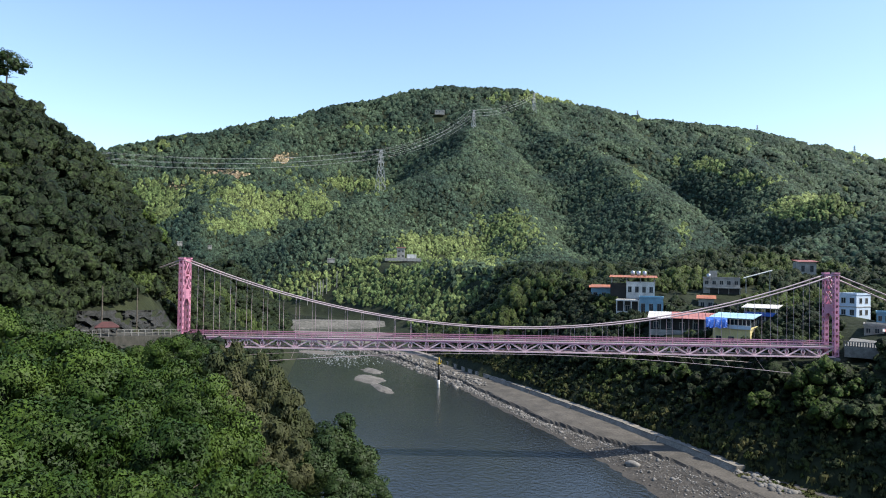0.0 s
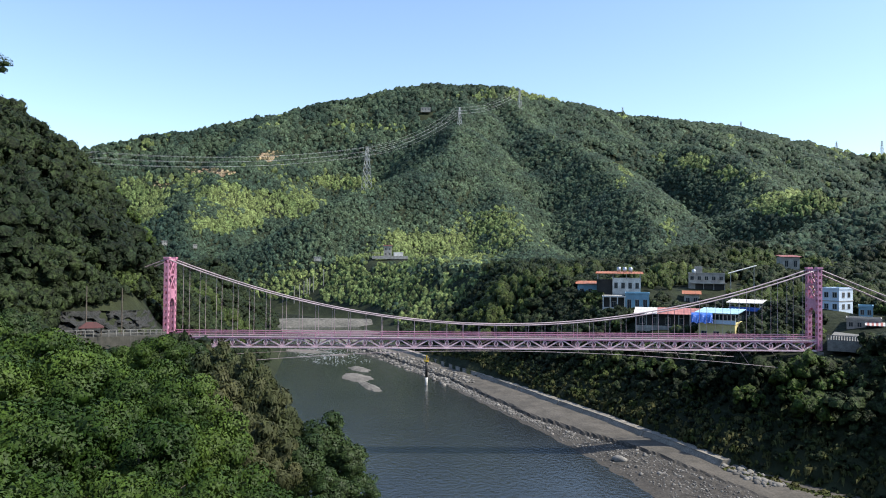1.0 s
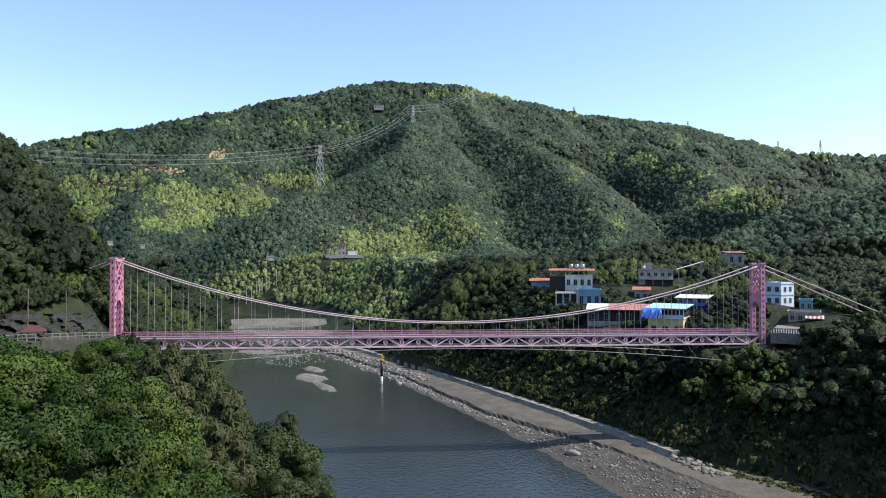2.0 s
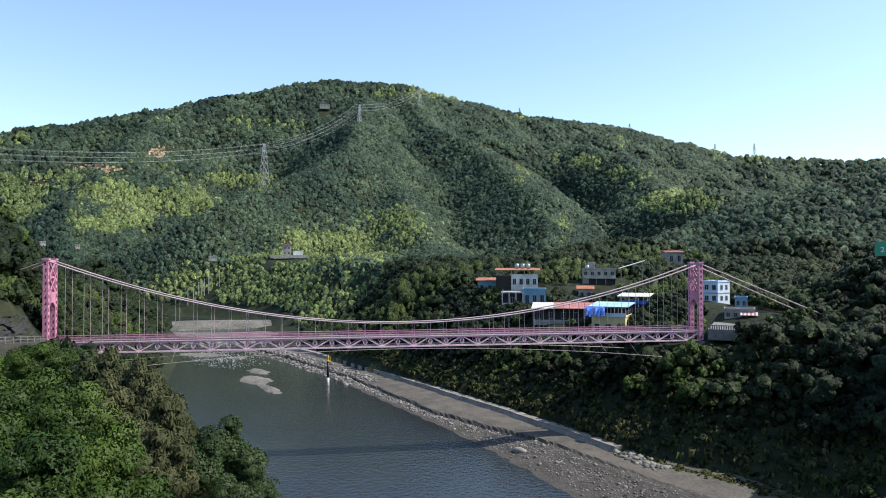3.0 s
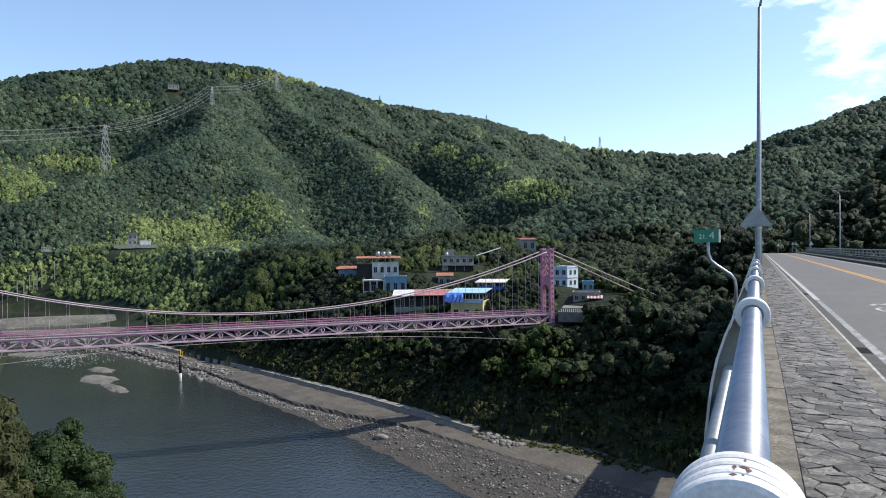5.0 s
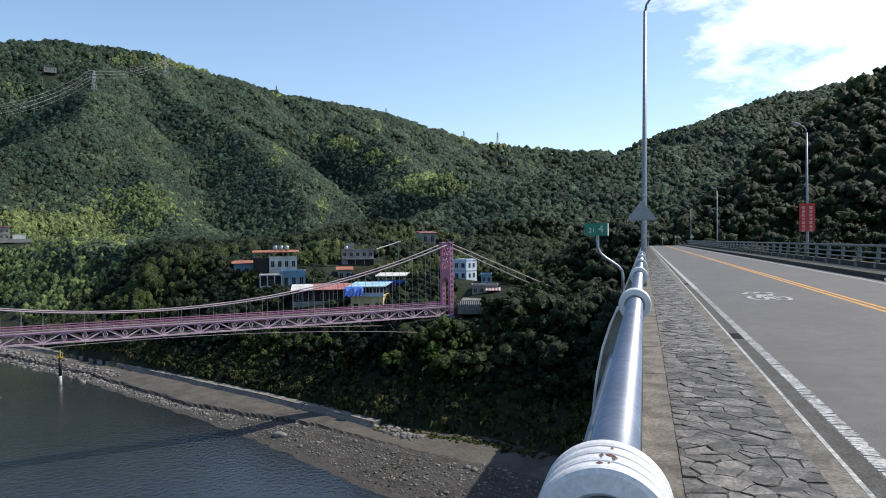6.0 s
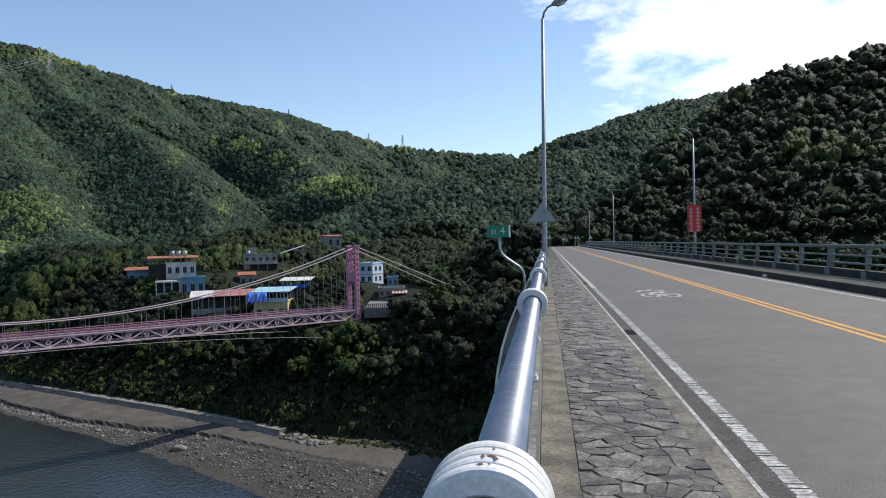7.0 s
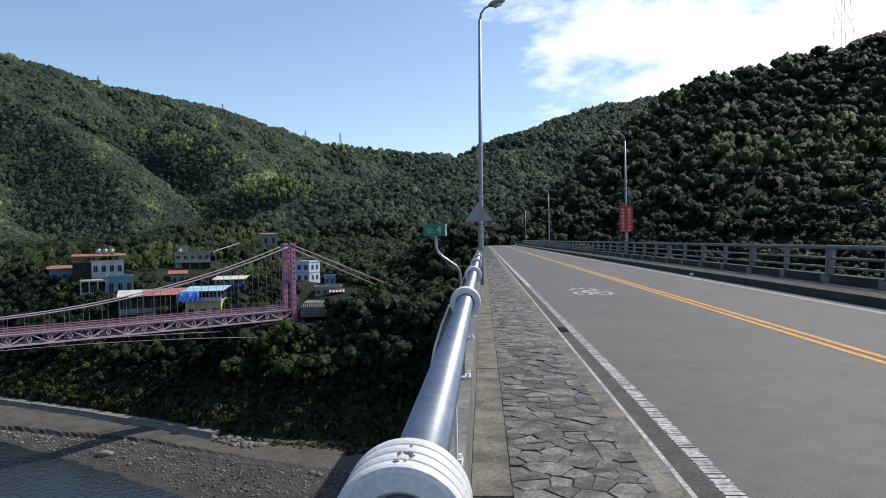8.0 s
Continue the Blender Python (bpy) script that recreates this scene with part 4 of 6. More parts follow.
def water_tank(az, dist, el, label="shiny steel water tank on a roof", r=0.7):
    p = spot(az, dist, 1.5 + dist * math.tan(radians(el)))
    th = thing("water_tank", label, "tank", tuple(p))
    part("drum", Shape().tube([(0, 0, 0.5), (0, 0, 0.6), (0, 0, 2.0), (0, 0, 2.25)], [r * 0.9, r, r, r * 0.3], 14), M_STEEL, th, smooth=True)
    for a in range(4):
        x, y = r * 0.7 * math.cos(a * 1.571 + 0.78), r * 0.7 * math.sin(a * 1.571 + 0.78)
        part("leg", Shape().box((x - 0.06, y - 0.06, -0.2), (x + 0.06, y + 0.06, 0.55)), M_DULLWALL, th)


def village():
    # white house under an orange roof, with a blue lower wing
    t = house("white two-storey house with an open roof terrace under orange tin", 29.98, 27.83, 252, -2.13, -1.1, 9, M_WHITEWALL, 0, 1, 4)
    tin_roof(t, -10.5, 5.6, -1.2, 10.5, 6.6, 7.2, M_ORANGE, "orange corrugated tin roof")
    posts(t, (-9.8, -4.6, 0, 4.7), (-0.3, 9.0), 4.6, 6.7, 0.25, M_DULLWALL)
    # solid box; the wing's shade is put into its colour
    part("back_wing", Shape().box((-10.2, 1.5, -4), (-4.74, 9, 4.4)), M_DARK, t, "wing painted near-black for its shade")
    house("sky-blue lower house with a pale open veranda", 29.0, 27.19, 240, -3.9, -2.25, 8, M_BLUEWALL, 0, 1, 3)
    # dark wall stands for the shade behind the veranda pillars
    t = house("white veranda house with square pillars beside the blue one", 30.7, 29.05, 241, -3.9, -2.5, 7, M_DARK, 0, 1, 1, side=False)
    w = 241 * math.tan(radians(1.65))
    part("slab", Shape().box((-w / 2 - 0.3, -1.6, 5.9), (w / 2 + 0.3, 7, 6.3)), M_WHITEWALL, t, "white roof slab")
    posts(t, (-w / 2, -w / 6, w / 6, w / 2), (-1.4,), -2, 5.9, 0.35, M_WHITEWALL)
    part("balustrade", Shape().box((-w / 2, -1.5, 1.6), (w / 2, -1.35, 2.6)), M_WHITEWALL, t)
    house("blue house with a small orange tin roof among trees", 32.70, 30.7, 262, -3.0, -1.5, 7, M_BLUEWALL, 0, 1, 3, "shed", M_ORANGE)
    for a in (29.05, 28.6):
        water_tank(a, 256, -0.62)
    water_tank(29.5, 258, -0.6, "steel water tank beside the orange roof")
    # grey block with roof box
    t = house("grey unfinished concrete block with a dark open lower floor", 24.28, 21.68, 275, -1.25, -0.6, 9, M_DULLWALL, 0, 1, 5)
    part("roof_box", Shape().box((-4.2, 3, 3.2), (-1.5, 7, 6.0)), M_DULLWALL, t)
    # closed near-black box painted as the shade of an open floor
    part("open_floor", Shape().box((-4, -0.4, -3.4), (6.4, 0.2, -0.3)), M_DARK, t, "near-black block for the shaded open ground floor")
    posts(t, (-4, -1, 2.5, 6.2), (-0.6,), -4, 0, 0.3, M_DULLWALL)
    part("slab", Shape().box((-5.5, -1.6, -0.35), (6.8, 0, 0)), M_DULLWALL, t)
    water_tank(23.9, 272, -0.7)
    # free-standing canopy
    p = spot(20.4, 262, 1.5 + 262 * math.tan(radians(-0.55)))
    t = thing("canopy", "long pale tin canopy on steel posts", "canopy", pose(p.x, p.y, p.z, 0, 0, 20))
    r = Shape().add([(-4.8, -2, 0.2), (4.2, -2, 3.0), (4.2, 3, 3.2), (-4.8, 3, 0.4), (-4.8, -2, 0.0), (4.2, -2, 2.8), (4.2, 3, 3.0), (-4.8, 3, 0.2)], [(0, 1, 2, 3), (7, 6, 5, 4), (0, 4, 5, 1), (1, 5, 6, 2), (2, 6, 7, 3), (3, 7, 4, 0)])
    part("roof", r, M_WHITEWALL, t, "pale sloping sheet roof")
    for x, z in ((-4, 0.2), (3.4, 2.7)):
        for y in (-1.5, 2.6):
            part("pillar", Shape().box((x - 0.12, y - 0.12, -14), (x + 0.12, y + 0.12, z)), M_DULLWALL, t)
    # small orange-roofed house
    house("small house with a faded orange tin roof", 24.6, 23.5, 258, -3.2, -2.15, 6, M_DULLWALL, 0, 1, 2, "shed", M_ORANGE)
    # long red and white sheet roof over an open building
    # walls coloured dark in place of the shade inside an open building
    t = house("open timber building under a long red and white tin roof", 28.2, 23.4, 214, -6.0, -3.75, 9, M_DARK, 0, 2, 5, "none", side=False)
    w = 214 * 2 * math.tan(radians(2.4))
    h = 214 * (math.tan(radians(6.0)) - math.tan(radians(3.75)))
    tin_roof(t, -w / 2 - 0.5, -w / 2 + 6, -2, 11, h + 0.2, h + 1.3, M_WHITEWALL, "white sheet roof")
    tin_roof(t, -w / 2 + 6.05, w / 2 + 1.5, -2, 11, h + 0.25, h + 1.35, M_REDROOF, "faded red sheet roof")
    posts(t, [-w / 2 + w * i / 6 for i in range(7)], (-1.2,), -4, h + 0.3, 0.22, M_DULLWALL)
    part("balcony", Shape().box((-w / 2, -1.4, h * 0.42), (w / 2, 0, h * 0.47)), M_DULLWALL, t)
    part("rail", Shape().box((-w / 2, -1.4, h * 0.47), (w / 2, -1.3, h * 0.62)), M_DULLWALL, t)
    # yellow house, glazed top floor, pale blue roof
    t = house("yellow house with a glazed top floor and pale blue roof", 23.6, 21.0, 198, -6.6, -4.35, 8, M_YELLOWWALL, -14, 1, 3)
    w = 198 * math.tan(radians(2.6)) / math.cos(radians(14))
    h = 198 * (math.tan(radians(6.6)) - math.tan(radians(4.35)))
    part("top_floor", Shape().box((-w / 2 + 1.2, 0.6, h), (w / 2, 7.6, h + 2.6)), M_GLASS, t, "glazed top floor")
    for i in range(9):
        x = -w / 2 + 1.2 + (w - 1.2) * i / 8
        part("mullion", Shape().box((x - 0.09, 0.45, h), (x + 0.09, 0.6, h + 2.6)), M_WHITEWALL, t)
    for z in (0.9, 2.45):
        part("transom", Shape().box((-w / 2 + 1.2, 0.44, h + z), (w / 2, 0.58, h + z + 0.14)), M_WHITEWALL, t)
    part("balustrade", Shape().box((-0.5, -0.7, h + 0.05), (w / 2 + 0.3, -0.55, h + 1.0)), M_PALEBLUE, t)
    tin_roof(t, -w / 2 - 0.6, w / 2 + 1.0, -1.2, 8.6, h + 2.9, h + 3.7, M_TEALROOF, "pale blue sheet roof")
    # the tarpaulin hung over its terrace
    p = spot(23.25, 194, 0)
    tp = Shape()
    za, zb = 1.5 + 194 * math.tan(radians(-3.7)), 1.5 + 194 * math.tan(radians(-4.3))
    n = 18
    for i in range(n + 1):
        x = -2.9 + 5.2 * i / n
        for q in range(5):
            tp.v.append((x, -0.9 * (q / 4) ** 0.7 + 0.22 * math.sin(i * 1.7 + q) * q / 4, za + (zb - za) * q / 4 + 0.15 * math.sin(i * 0.9)))
        tp.v.append((x, 2.5, za + 0.4))
    tp.f = [(i * 6 + q, (i + 1) * 6 + q, (i + 1) * 6 + q + 1, i * 6 + q + 1) for i in range(n) for q in range(4)] + [(i * 6 + 5, (i + 1) * 6 + 5, (i + 1) * 6, i * 6) for i in range(n)]
    ob = new("tarpaulin", tp.mesh("tarpaulin", M_TARP))
    ob.matrix_basis = pose(p.x, p.y, 0, 0, 0, 23.2)
    tagged(ob, "crumpled bright blue tarpaulin over a terrace", "tarpaulin")
    # blue railed open hall
    # hall is a closed block, its inner shade painted as dark walls
    t = house("open blue-railed hall under a white sheet roof", 21.3, 19.3, 216, -4.6, -3.3, 7, M_DARK, -10, 1, 4, "none")
    tin_roof(t, -4.8, 4.6, -1.0, 7.6, 5.0 + 2.2, 5.0 + 2.9, M_WHITEWALL, "white sheet roof")
    posts(t, (-4, -1.3, 1.3, 4), (-0.5,), 4, 7.3, 0.2, M_WHITEWALL)
    part("rail", Shape().box((-4.2, -0.6, 4.9), (4.2, -0.45, 6.0)), M_TARP, t, "deep blue railing panel")
    # pale blue house at the bridge head, with its neighbours
    house("pale blue two-storey house with a flat roof", 15.2, 14.15, 212, -3.2, -1.55, 7, M_PALEBLUE, -28, 2, 2)
    house("small bright blue shed beside the square", 12.95, 12.1, 205, -3.5, -2.75, 5, M_BLUEWALL, 0, 1, 2)
    t = house("low cream shop building with a striped awning", 13.7, 11.6, 192, -4.35, -3.65, 6, M_DULLWALL, 0, 1, 4)
    for i in range(9):
        part("awning_strip", Shape().add([(0.2 + i * 0.45, 0, 2.0), (0.65 + i * 0.45, 0, 2.0), (0.65 + i * 0.45, -1.6, 1.3), (0.2 + i * 0.45, -1.6, 1.3), (0.2 + i * 0.45, 0, 1.9), (0.65 + i * 0.45, 0, 1.9), (0.65 + i * 0.45, -1.6, 1.2), (0.2 + i * 0.45, -1.6, 1.2)], [(0, 1, 2, 3), (7, 6, 5, 4), (3, 2, 6, 7), (0, 3, 7, 4), (1, 5, 6, 2)]), M_REDROOF if i % 2 else M_WHITEWALL, t)
    house("small house with a red tin roof high on the hill", 17.75, 16.6, 338, -0.3, 0.75, 9, M_DULLWALL, 15, 1, 2, "shed", M_REDROOF)
    # distant huts
    house("tiny white hut far up the mountain", 29.85, 29.6, 1480, 10.3, 10.6, 6, M_WHITEWALL, 0, 1, 1, side=False, category="hut")
    house("pale hut just under the summit", 45.5, 44.7, 1180, 12.35, 12.6, 6, M_DULLWALL, 0, 1, 3, side=False, category="hut")
    house("white farm building across the bend", 65.45, 65.05, 690, 1.35, 1.5, 8, M_DULLWALL, 0, 1, 3, side=False)
    house("white farm building by the track", 63.2, 62.9, 690, 1.15, 1.28, 8, M_DULLWALL, 0, 1, 2, side=False)
    # lookout on the shelf
    t = house("lookout pavilion with a stair tower and terrace", 48.4, 47.75, 590, 0.55, 1.35, 6, M_DULLWALL, 0, 2, 2, category="pavilion")
    part("terrace", Shape().box((-13, -4, -2.2), (17, 5, 0.4)), M_DULLWALL, t, "wide grey terrace")
    part("roof_slab", Shape().box((-4, -0.8, 9.0), (4, 7, 9.6)), M_REDROOF, t, "red-edged roof slab")
    part("kiosk", Shape().box((5, -2, 0.4), (13, 3, 3.6)), M_WHITEWALL, t, "white kiosk")
    posts(t, (-12, -9, -6), (-3,), 0.4, 2.6, 0.4, M_DARK)
    part("shelter", Shape().box((-13, -4, 2.6), (-5, 1, 3.0)), M_DULLWALL, t)
    house("low white sheds on the shelf", 54.0, 53.4, 592, 0.3, 0.42, 4, M_DULLWALL, 0, 1, 4, side=False)
    HOMES.append((*spot(48.0, 590, 0).xy, 19.0))
    HOMES.append((*spot(14.4, 206, 0).xy, 9.0))
    for a in (55.5, 55.1, 54.75, 54.5, 54.3, 54.0, 53.2):
        p = spot(a, 596, 0)
        z = float(land(p.x, p.y))
        tagged(new("mast", Shape().tube([(p.x, p.y, z - 1), (p.x, p.y, z + 14)], 0.3, 5).mesh("mast", M_DULLWALL)), "bare grey pole on the shelf", "pole", "poles on the shelf")


village()

# square and road end at the pink bridge's far side
sq = Shape()
c = [spot(14.9, 173, -14.0), spot(11.6, 172, -14.0), spot(10.4, 190, -13.7), spot(14.4, 193, -13.7)]
sq.add([*c, *[p - Vector((0, 0, 2.4)) for p in c]], [(0, 1, 2, 3), (7, 6, 5, 4), (0, 4, 5, 1), (1, 5, 6, 2), (2, 6, 7, 3), (3, 7, 4, 0)])
tagged(new("village_square", sq.mesh("village_square", M_GREYCON)), "pale concrete square at the bridge head", "square", kind="structure")
bal = thing("balustrade", "pale concrete balustrade along the approach", "balustrade")
for i in range(21):
    p = c[0].lerp(c[1], i / 20)
    part("baluster", Shape().box((p.x - 0.12, p.y - 0.12, -14.0), (p.x + 0.12, p.y + 0.12, -13.1)), M_GREYCON, bal)
part("cap", Shape().beam(c[0] + Vector((0, 0, 0.95)), c[1] + Vector((0, 0, 0.95)), 0.26, 0.14), M_GREYCON, bal)

M_DULLRED = shader("dull_red_tiles", (0.085, 0.028, 0.026), 0.85, tint=(0.06, 0.024, 0.022), scale=0.8, fine=0.3)
# the track, pavilion and poles at the near end of the pink bridge
scan = np.arange(90.0, 215.0, 0.5)


def foot(az, fall=0.0965):
    """How far away a line of sight falling so steeply meets the hillside."""
    above = np.nonzero(land(-math.sin(radians(az)) * scan, math.cos(radians(az)) * scan) > 1.5 - scan * fall)[0]
    return float(scan[above[0]]) if len(above) else 190.0


def ledge(az, out):
    d = foot(az) - out
    return spot(az, d, 1.5 - d * 0.0965)


LEFT_ROAD = [ledge(a, 4.5) for a in (74, 70.5, 67.5, 65.0)]
lr = Shape()
for p in LEFT_ROAD:
    d = Vector((p.x, p.y, 0)).normalized()
    lr.v += [tuple(p - d * 2), tuple(p + d * 5), tuple(p + d * 5 - Vector((0, 0, 6))), tuple(p - d * 2 - Vector((0, 0, 6)))]
lr.f = [(i * 4 + a, i * 4 + b, i * 4 + 4 + b, i * 4 + 4 + a) for i in range(3) for a, b in ((0, 1), (1, 2), (2, 3), (3, 0))]
tagged(new("track", lr.mesh("track", M_DARKCON)), "narrow concrete track cut into the hillside", "track", kind="structure")
gr = thing("guard_rail", "grey railing along the hillside track", "railing")
for i in range(3):
    for k in range(6):
        p = LEFT_ROAD[i].lerp(LEFT_ROAD[i + 1], k / 6)
        p -= Vector((p.x, p.y, 0)).normalized() * 1.8
        part("post", Shape().box((p.x - 0.08, p.y - 0.08, p.z), (p.x + 0.08, p.y + 0.08, p.z + 1.1)), M_GREYCON, gr)
    for z in (0.55, 1.05):
        a, b = [q - Vector((q.x, q.y, 0)).normalized() * 1.8 + Vector((0, 0, z)) for q in LEFT_ROAD[i:i + 2]]
        part("rail", Shape().beam(a, b, 0.08, 0.08), M_GREYCON, gr)
p = ledge(70.1, 4.6)
pv = thing("pavilion", "open wooden pavilion with a red hipped roof", "pavilion", pose(*p, 0, 0, 70) @ Matrix.Diagonal((0.75, 0.75, 0.8, 1)))
hip = Shape().add([(-2.4, -1.8, 1.75), (2.4, -1.8, 1.75), (2.4, 1.8, 1.75), (-2.4, 1.8, 1.75), (-0.9, 0, 2.75), (0.9, 0, 2.75), (-2.4, -1.8, 1.62), (2.4, -1.8, 1.62), (2.4, 1.8, 1.62), (-2.4, 1.8, 1.62)], [(0, 1, 5, 4), (1, 2, 5), (2, 3, 4, 5), (3, 0, 4), (0, 6, 7, 1), (1, 7, 8, 2), (2, 8, 9, 3), (3, 9, 6, 0), (9, 8, 7, 6)])
part("roof", hip, M_DULLRED, pv, "dull red hipped roof")
posts(pv, (-1.9, 1.9), (-1.4, 1.4), 0, 1.65, 0.22, M_BARK)
for a in (70.45, 68.1):
    p = ledge(a, 2.6)
    tagged(new("utility_pole", Shape().tube([tuple(p), (p.x, p.y, p.z + 8.0)], [0.13, 0.08], 8).mesh("utility_pole", M_BARK)), "slim grey pole beside the hillside track", "pole", "poles by the track")
# bare rock face behind the track
rk = Shape()
for i in range(31):
    a = 72.2 - i * 0.22
    for j in range(13):
        fall = 0.100 - j * 0.0030
        d = foot(a, fall)
        z = 1.5 - d * fall
        d += -1.0 + 2.2 * noise.noise((i * 0.35, j * 0.45, 2)) + 2.2 * noise.noise((i * 1.1, j * 1.2, 4))
        rk.v.append(tuple(spot(a, d, z + 0.3 * noise.noise((i, j, 7)))))
rk.f = [(i * 13 + j, i * 13 + j + 1, (i + 1) * 13 + j + 1, (i + 1) * 13 + j) for i in range(30) for j in range(12)]
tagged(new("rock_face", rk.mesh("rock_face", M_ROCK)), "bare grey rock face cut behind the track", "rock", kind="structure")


# ---- power line ----
def pylon(az, dist, top_el, label, arms=3, wide=1.0):
    p = spot(az, dist, 0)
    z0 = float(land(p.x, p.y)) - 2
    h = 1.5 + dist * math.tan(radians(top_el)) - z0
    t = thing("power_pylon", label, "pylon", pose(p.x, p.y, z0, 0, 0, az + 35), "pylons of the power line")
    w0, w1 = h * 0.09 * wide, h * 0.018 * wide
    th = 0.17 * dist / 1000 + 0.06
    for sx in (-1, 1):
        for sy in (-1, 1):
            part("leg", Shape().beam((sx * w0, sy * w0, 0), (sx * w1, sy * w1, h), th * 1.4, th * 1.4), M_PYLON, t)
    br = Shape()
    n = 7
    for k in range(n):
        qa, qb = 1 - (1 - k / n) ** 1.3, 1 - (1 - (k + 1) / n) ** 1.3
        wa, wb = w0 + (w1 - w0) * qa, w0 + (w1 - w0) * qb
        for s in (-1, 1):
            for a, b in ((-1, 1), (1, -1)):
                br.beam((a * wa, s * wa, h * qa), (b * wb, s * wb, h * qb), th * 0.7, th * 0.7)
                br.beam((s * wa, a * wa, h * qa), (s * wb, b * wb, h * qb), th * 0.7, th * 0.7)
    part("lattice", br, M_PYLON, t)
    for k in range(arms):
        z = h * (0.98 - 0.12 * k)
        part("cross_arm", Shape().beam((-h * 0.12, 0, z), (h * 0.12, 0, z), th, th * 1.2), M_PYLON, t)
    return Vector((p.x, p.y, z0 + h)), h


LINE = [pylon(*a) for a in ((49.84, 780, 9.35, "grey lattice pylon on the wooded spur"), (42.3, 1010, 12.66, "grey lattice pylon high on the mountain"), (37.4, 1210, 13.97, "grey lattice pylon near the summit ridge"))]
for a in ((29.22, 1450, 12.4), (20.51, 1800, 10.84), (14.2, 2030, 8.96), (11.45, 2090, 8.8)):
    pylon(*a, "distant grey lattice pylon on the ridge line")
pylon(-26.65, 520, 17.0, "tall grey lattice pylon behind the hill", 4, 0.8)
ends = [Vector((*spot(80, 620, 0).xy, 1.5 + 620 * math.tan(radians(8.2))))] + [q for q, _ in LINE]
for i in range(3):
    for side in (-5, 5):
        for dz in (0, -4.5, -9):
            a, b = ends[i] + Vector((side, side * 0.5, dz)), ends[i + 1] + Vector((side, side * 0.5, dz))
            sag = (b - a).length * 0.035
            wr = Shape().tube([a.lerp(b, k / 20) - Vector((0, 0, sag * 4 * (k / 20) * (1 - k / 20))) for k in range(21)], 0.065, 4)
            tagged(new("power_cable", wr.mesh("power_cable", M_PYLON)), "thin grey power cable strung over the valley", "cable", "cables of the power line")



# ---- woods ----
def octa_form():
    v = np.array([(1, 0, 0), (-1, 0, 0), (0, 1, 0), (0, -1, 0), (0, 0, 1), (0, 0, -1)], float)
    f = np.array([(x, y, z) if (x + y + z) % 2 else (y, x, z) for x in (0, 1) for y in (2, 3) for z in (4, 5)])
    return v, f


def slope_of(p, step=25.0):
    """The ground's normal at many places."""
    gx = (land(p[:, 0] + step, p[:, 1]) - land(p[:, 0] - step, p[:, 1])) / (2 * step)
    gy = (land(p[:, 0], p[:, 1] + step) - land(p[:, 0], p[:, 1] - step)) / (2 * step)
    nrm = np.stack([-gx, -gy, np.ones(len(p))], -1)
    return nrm / np.linalg.norm(nrm, axis=-1, keepdims=True)


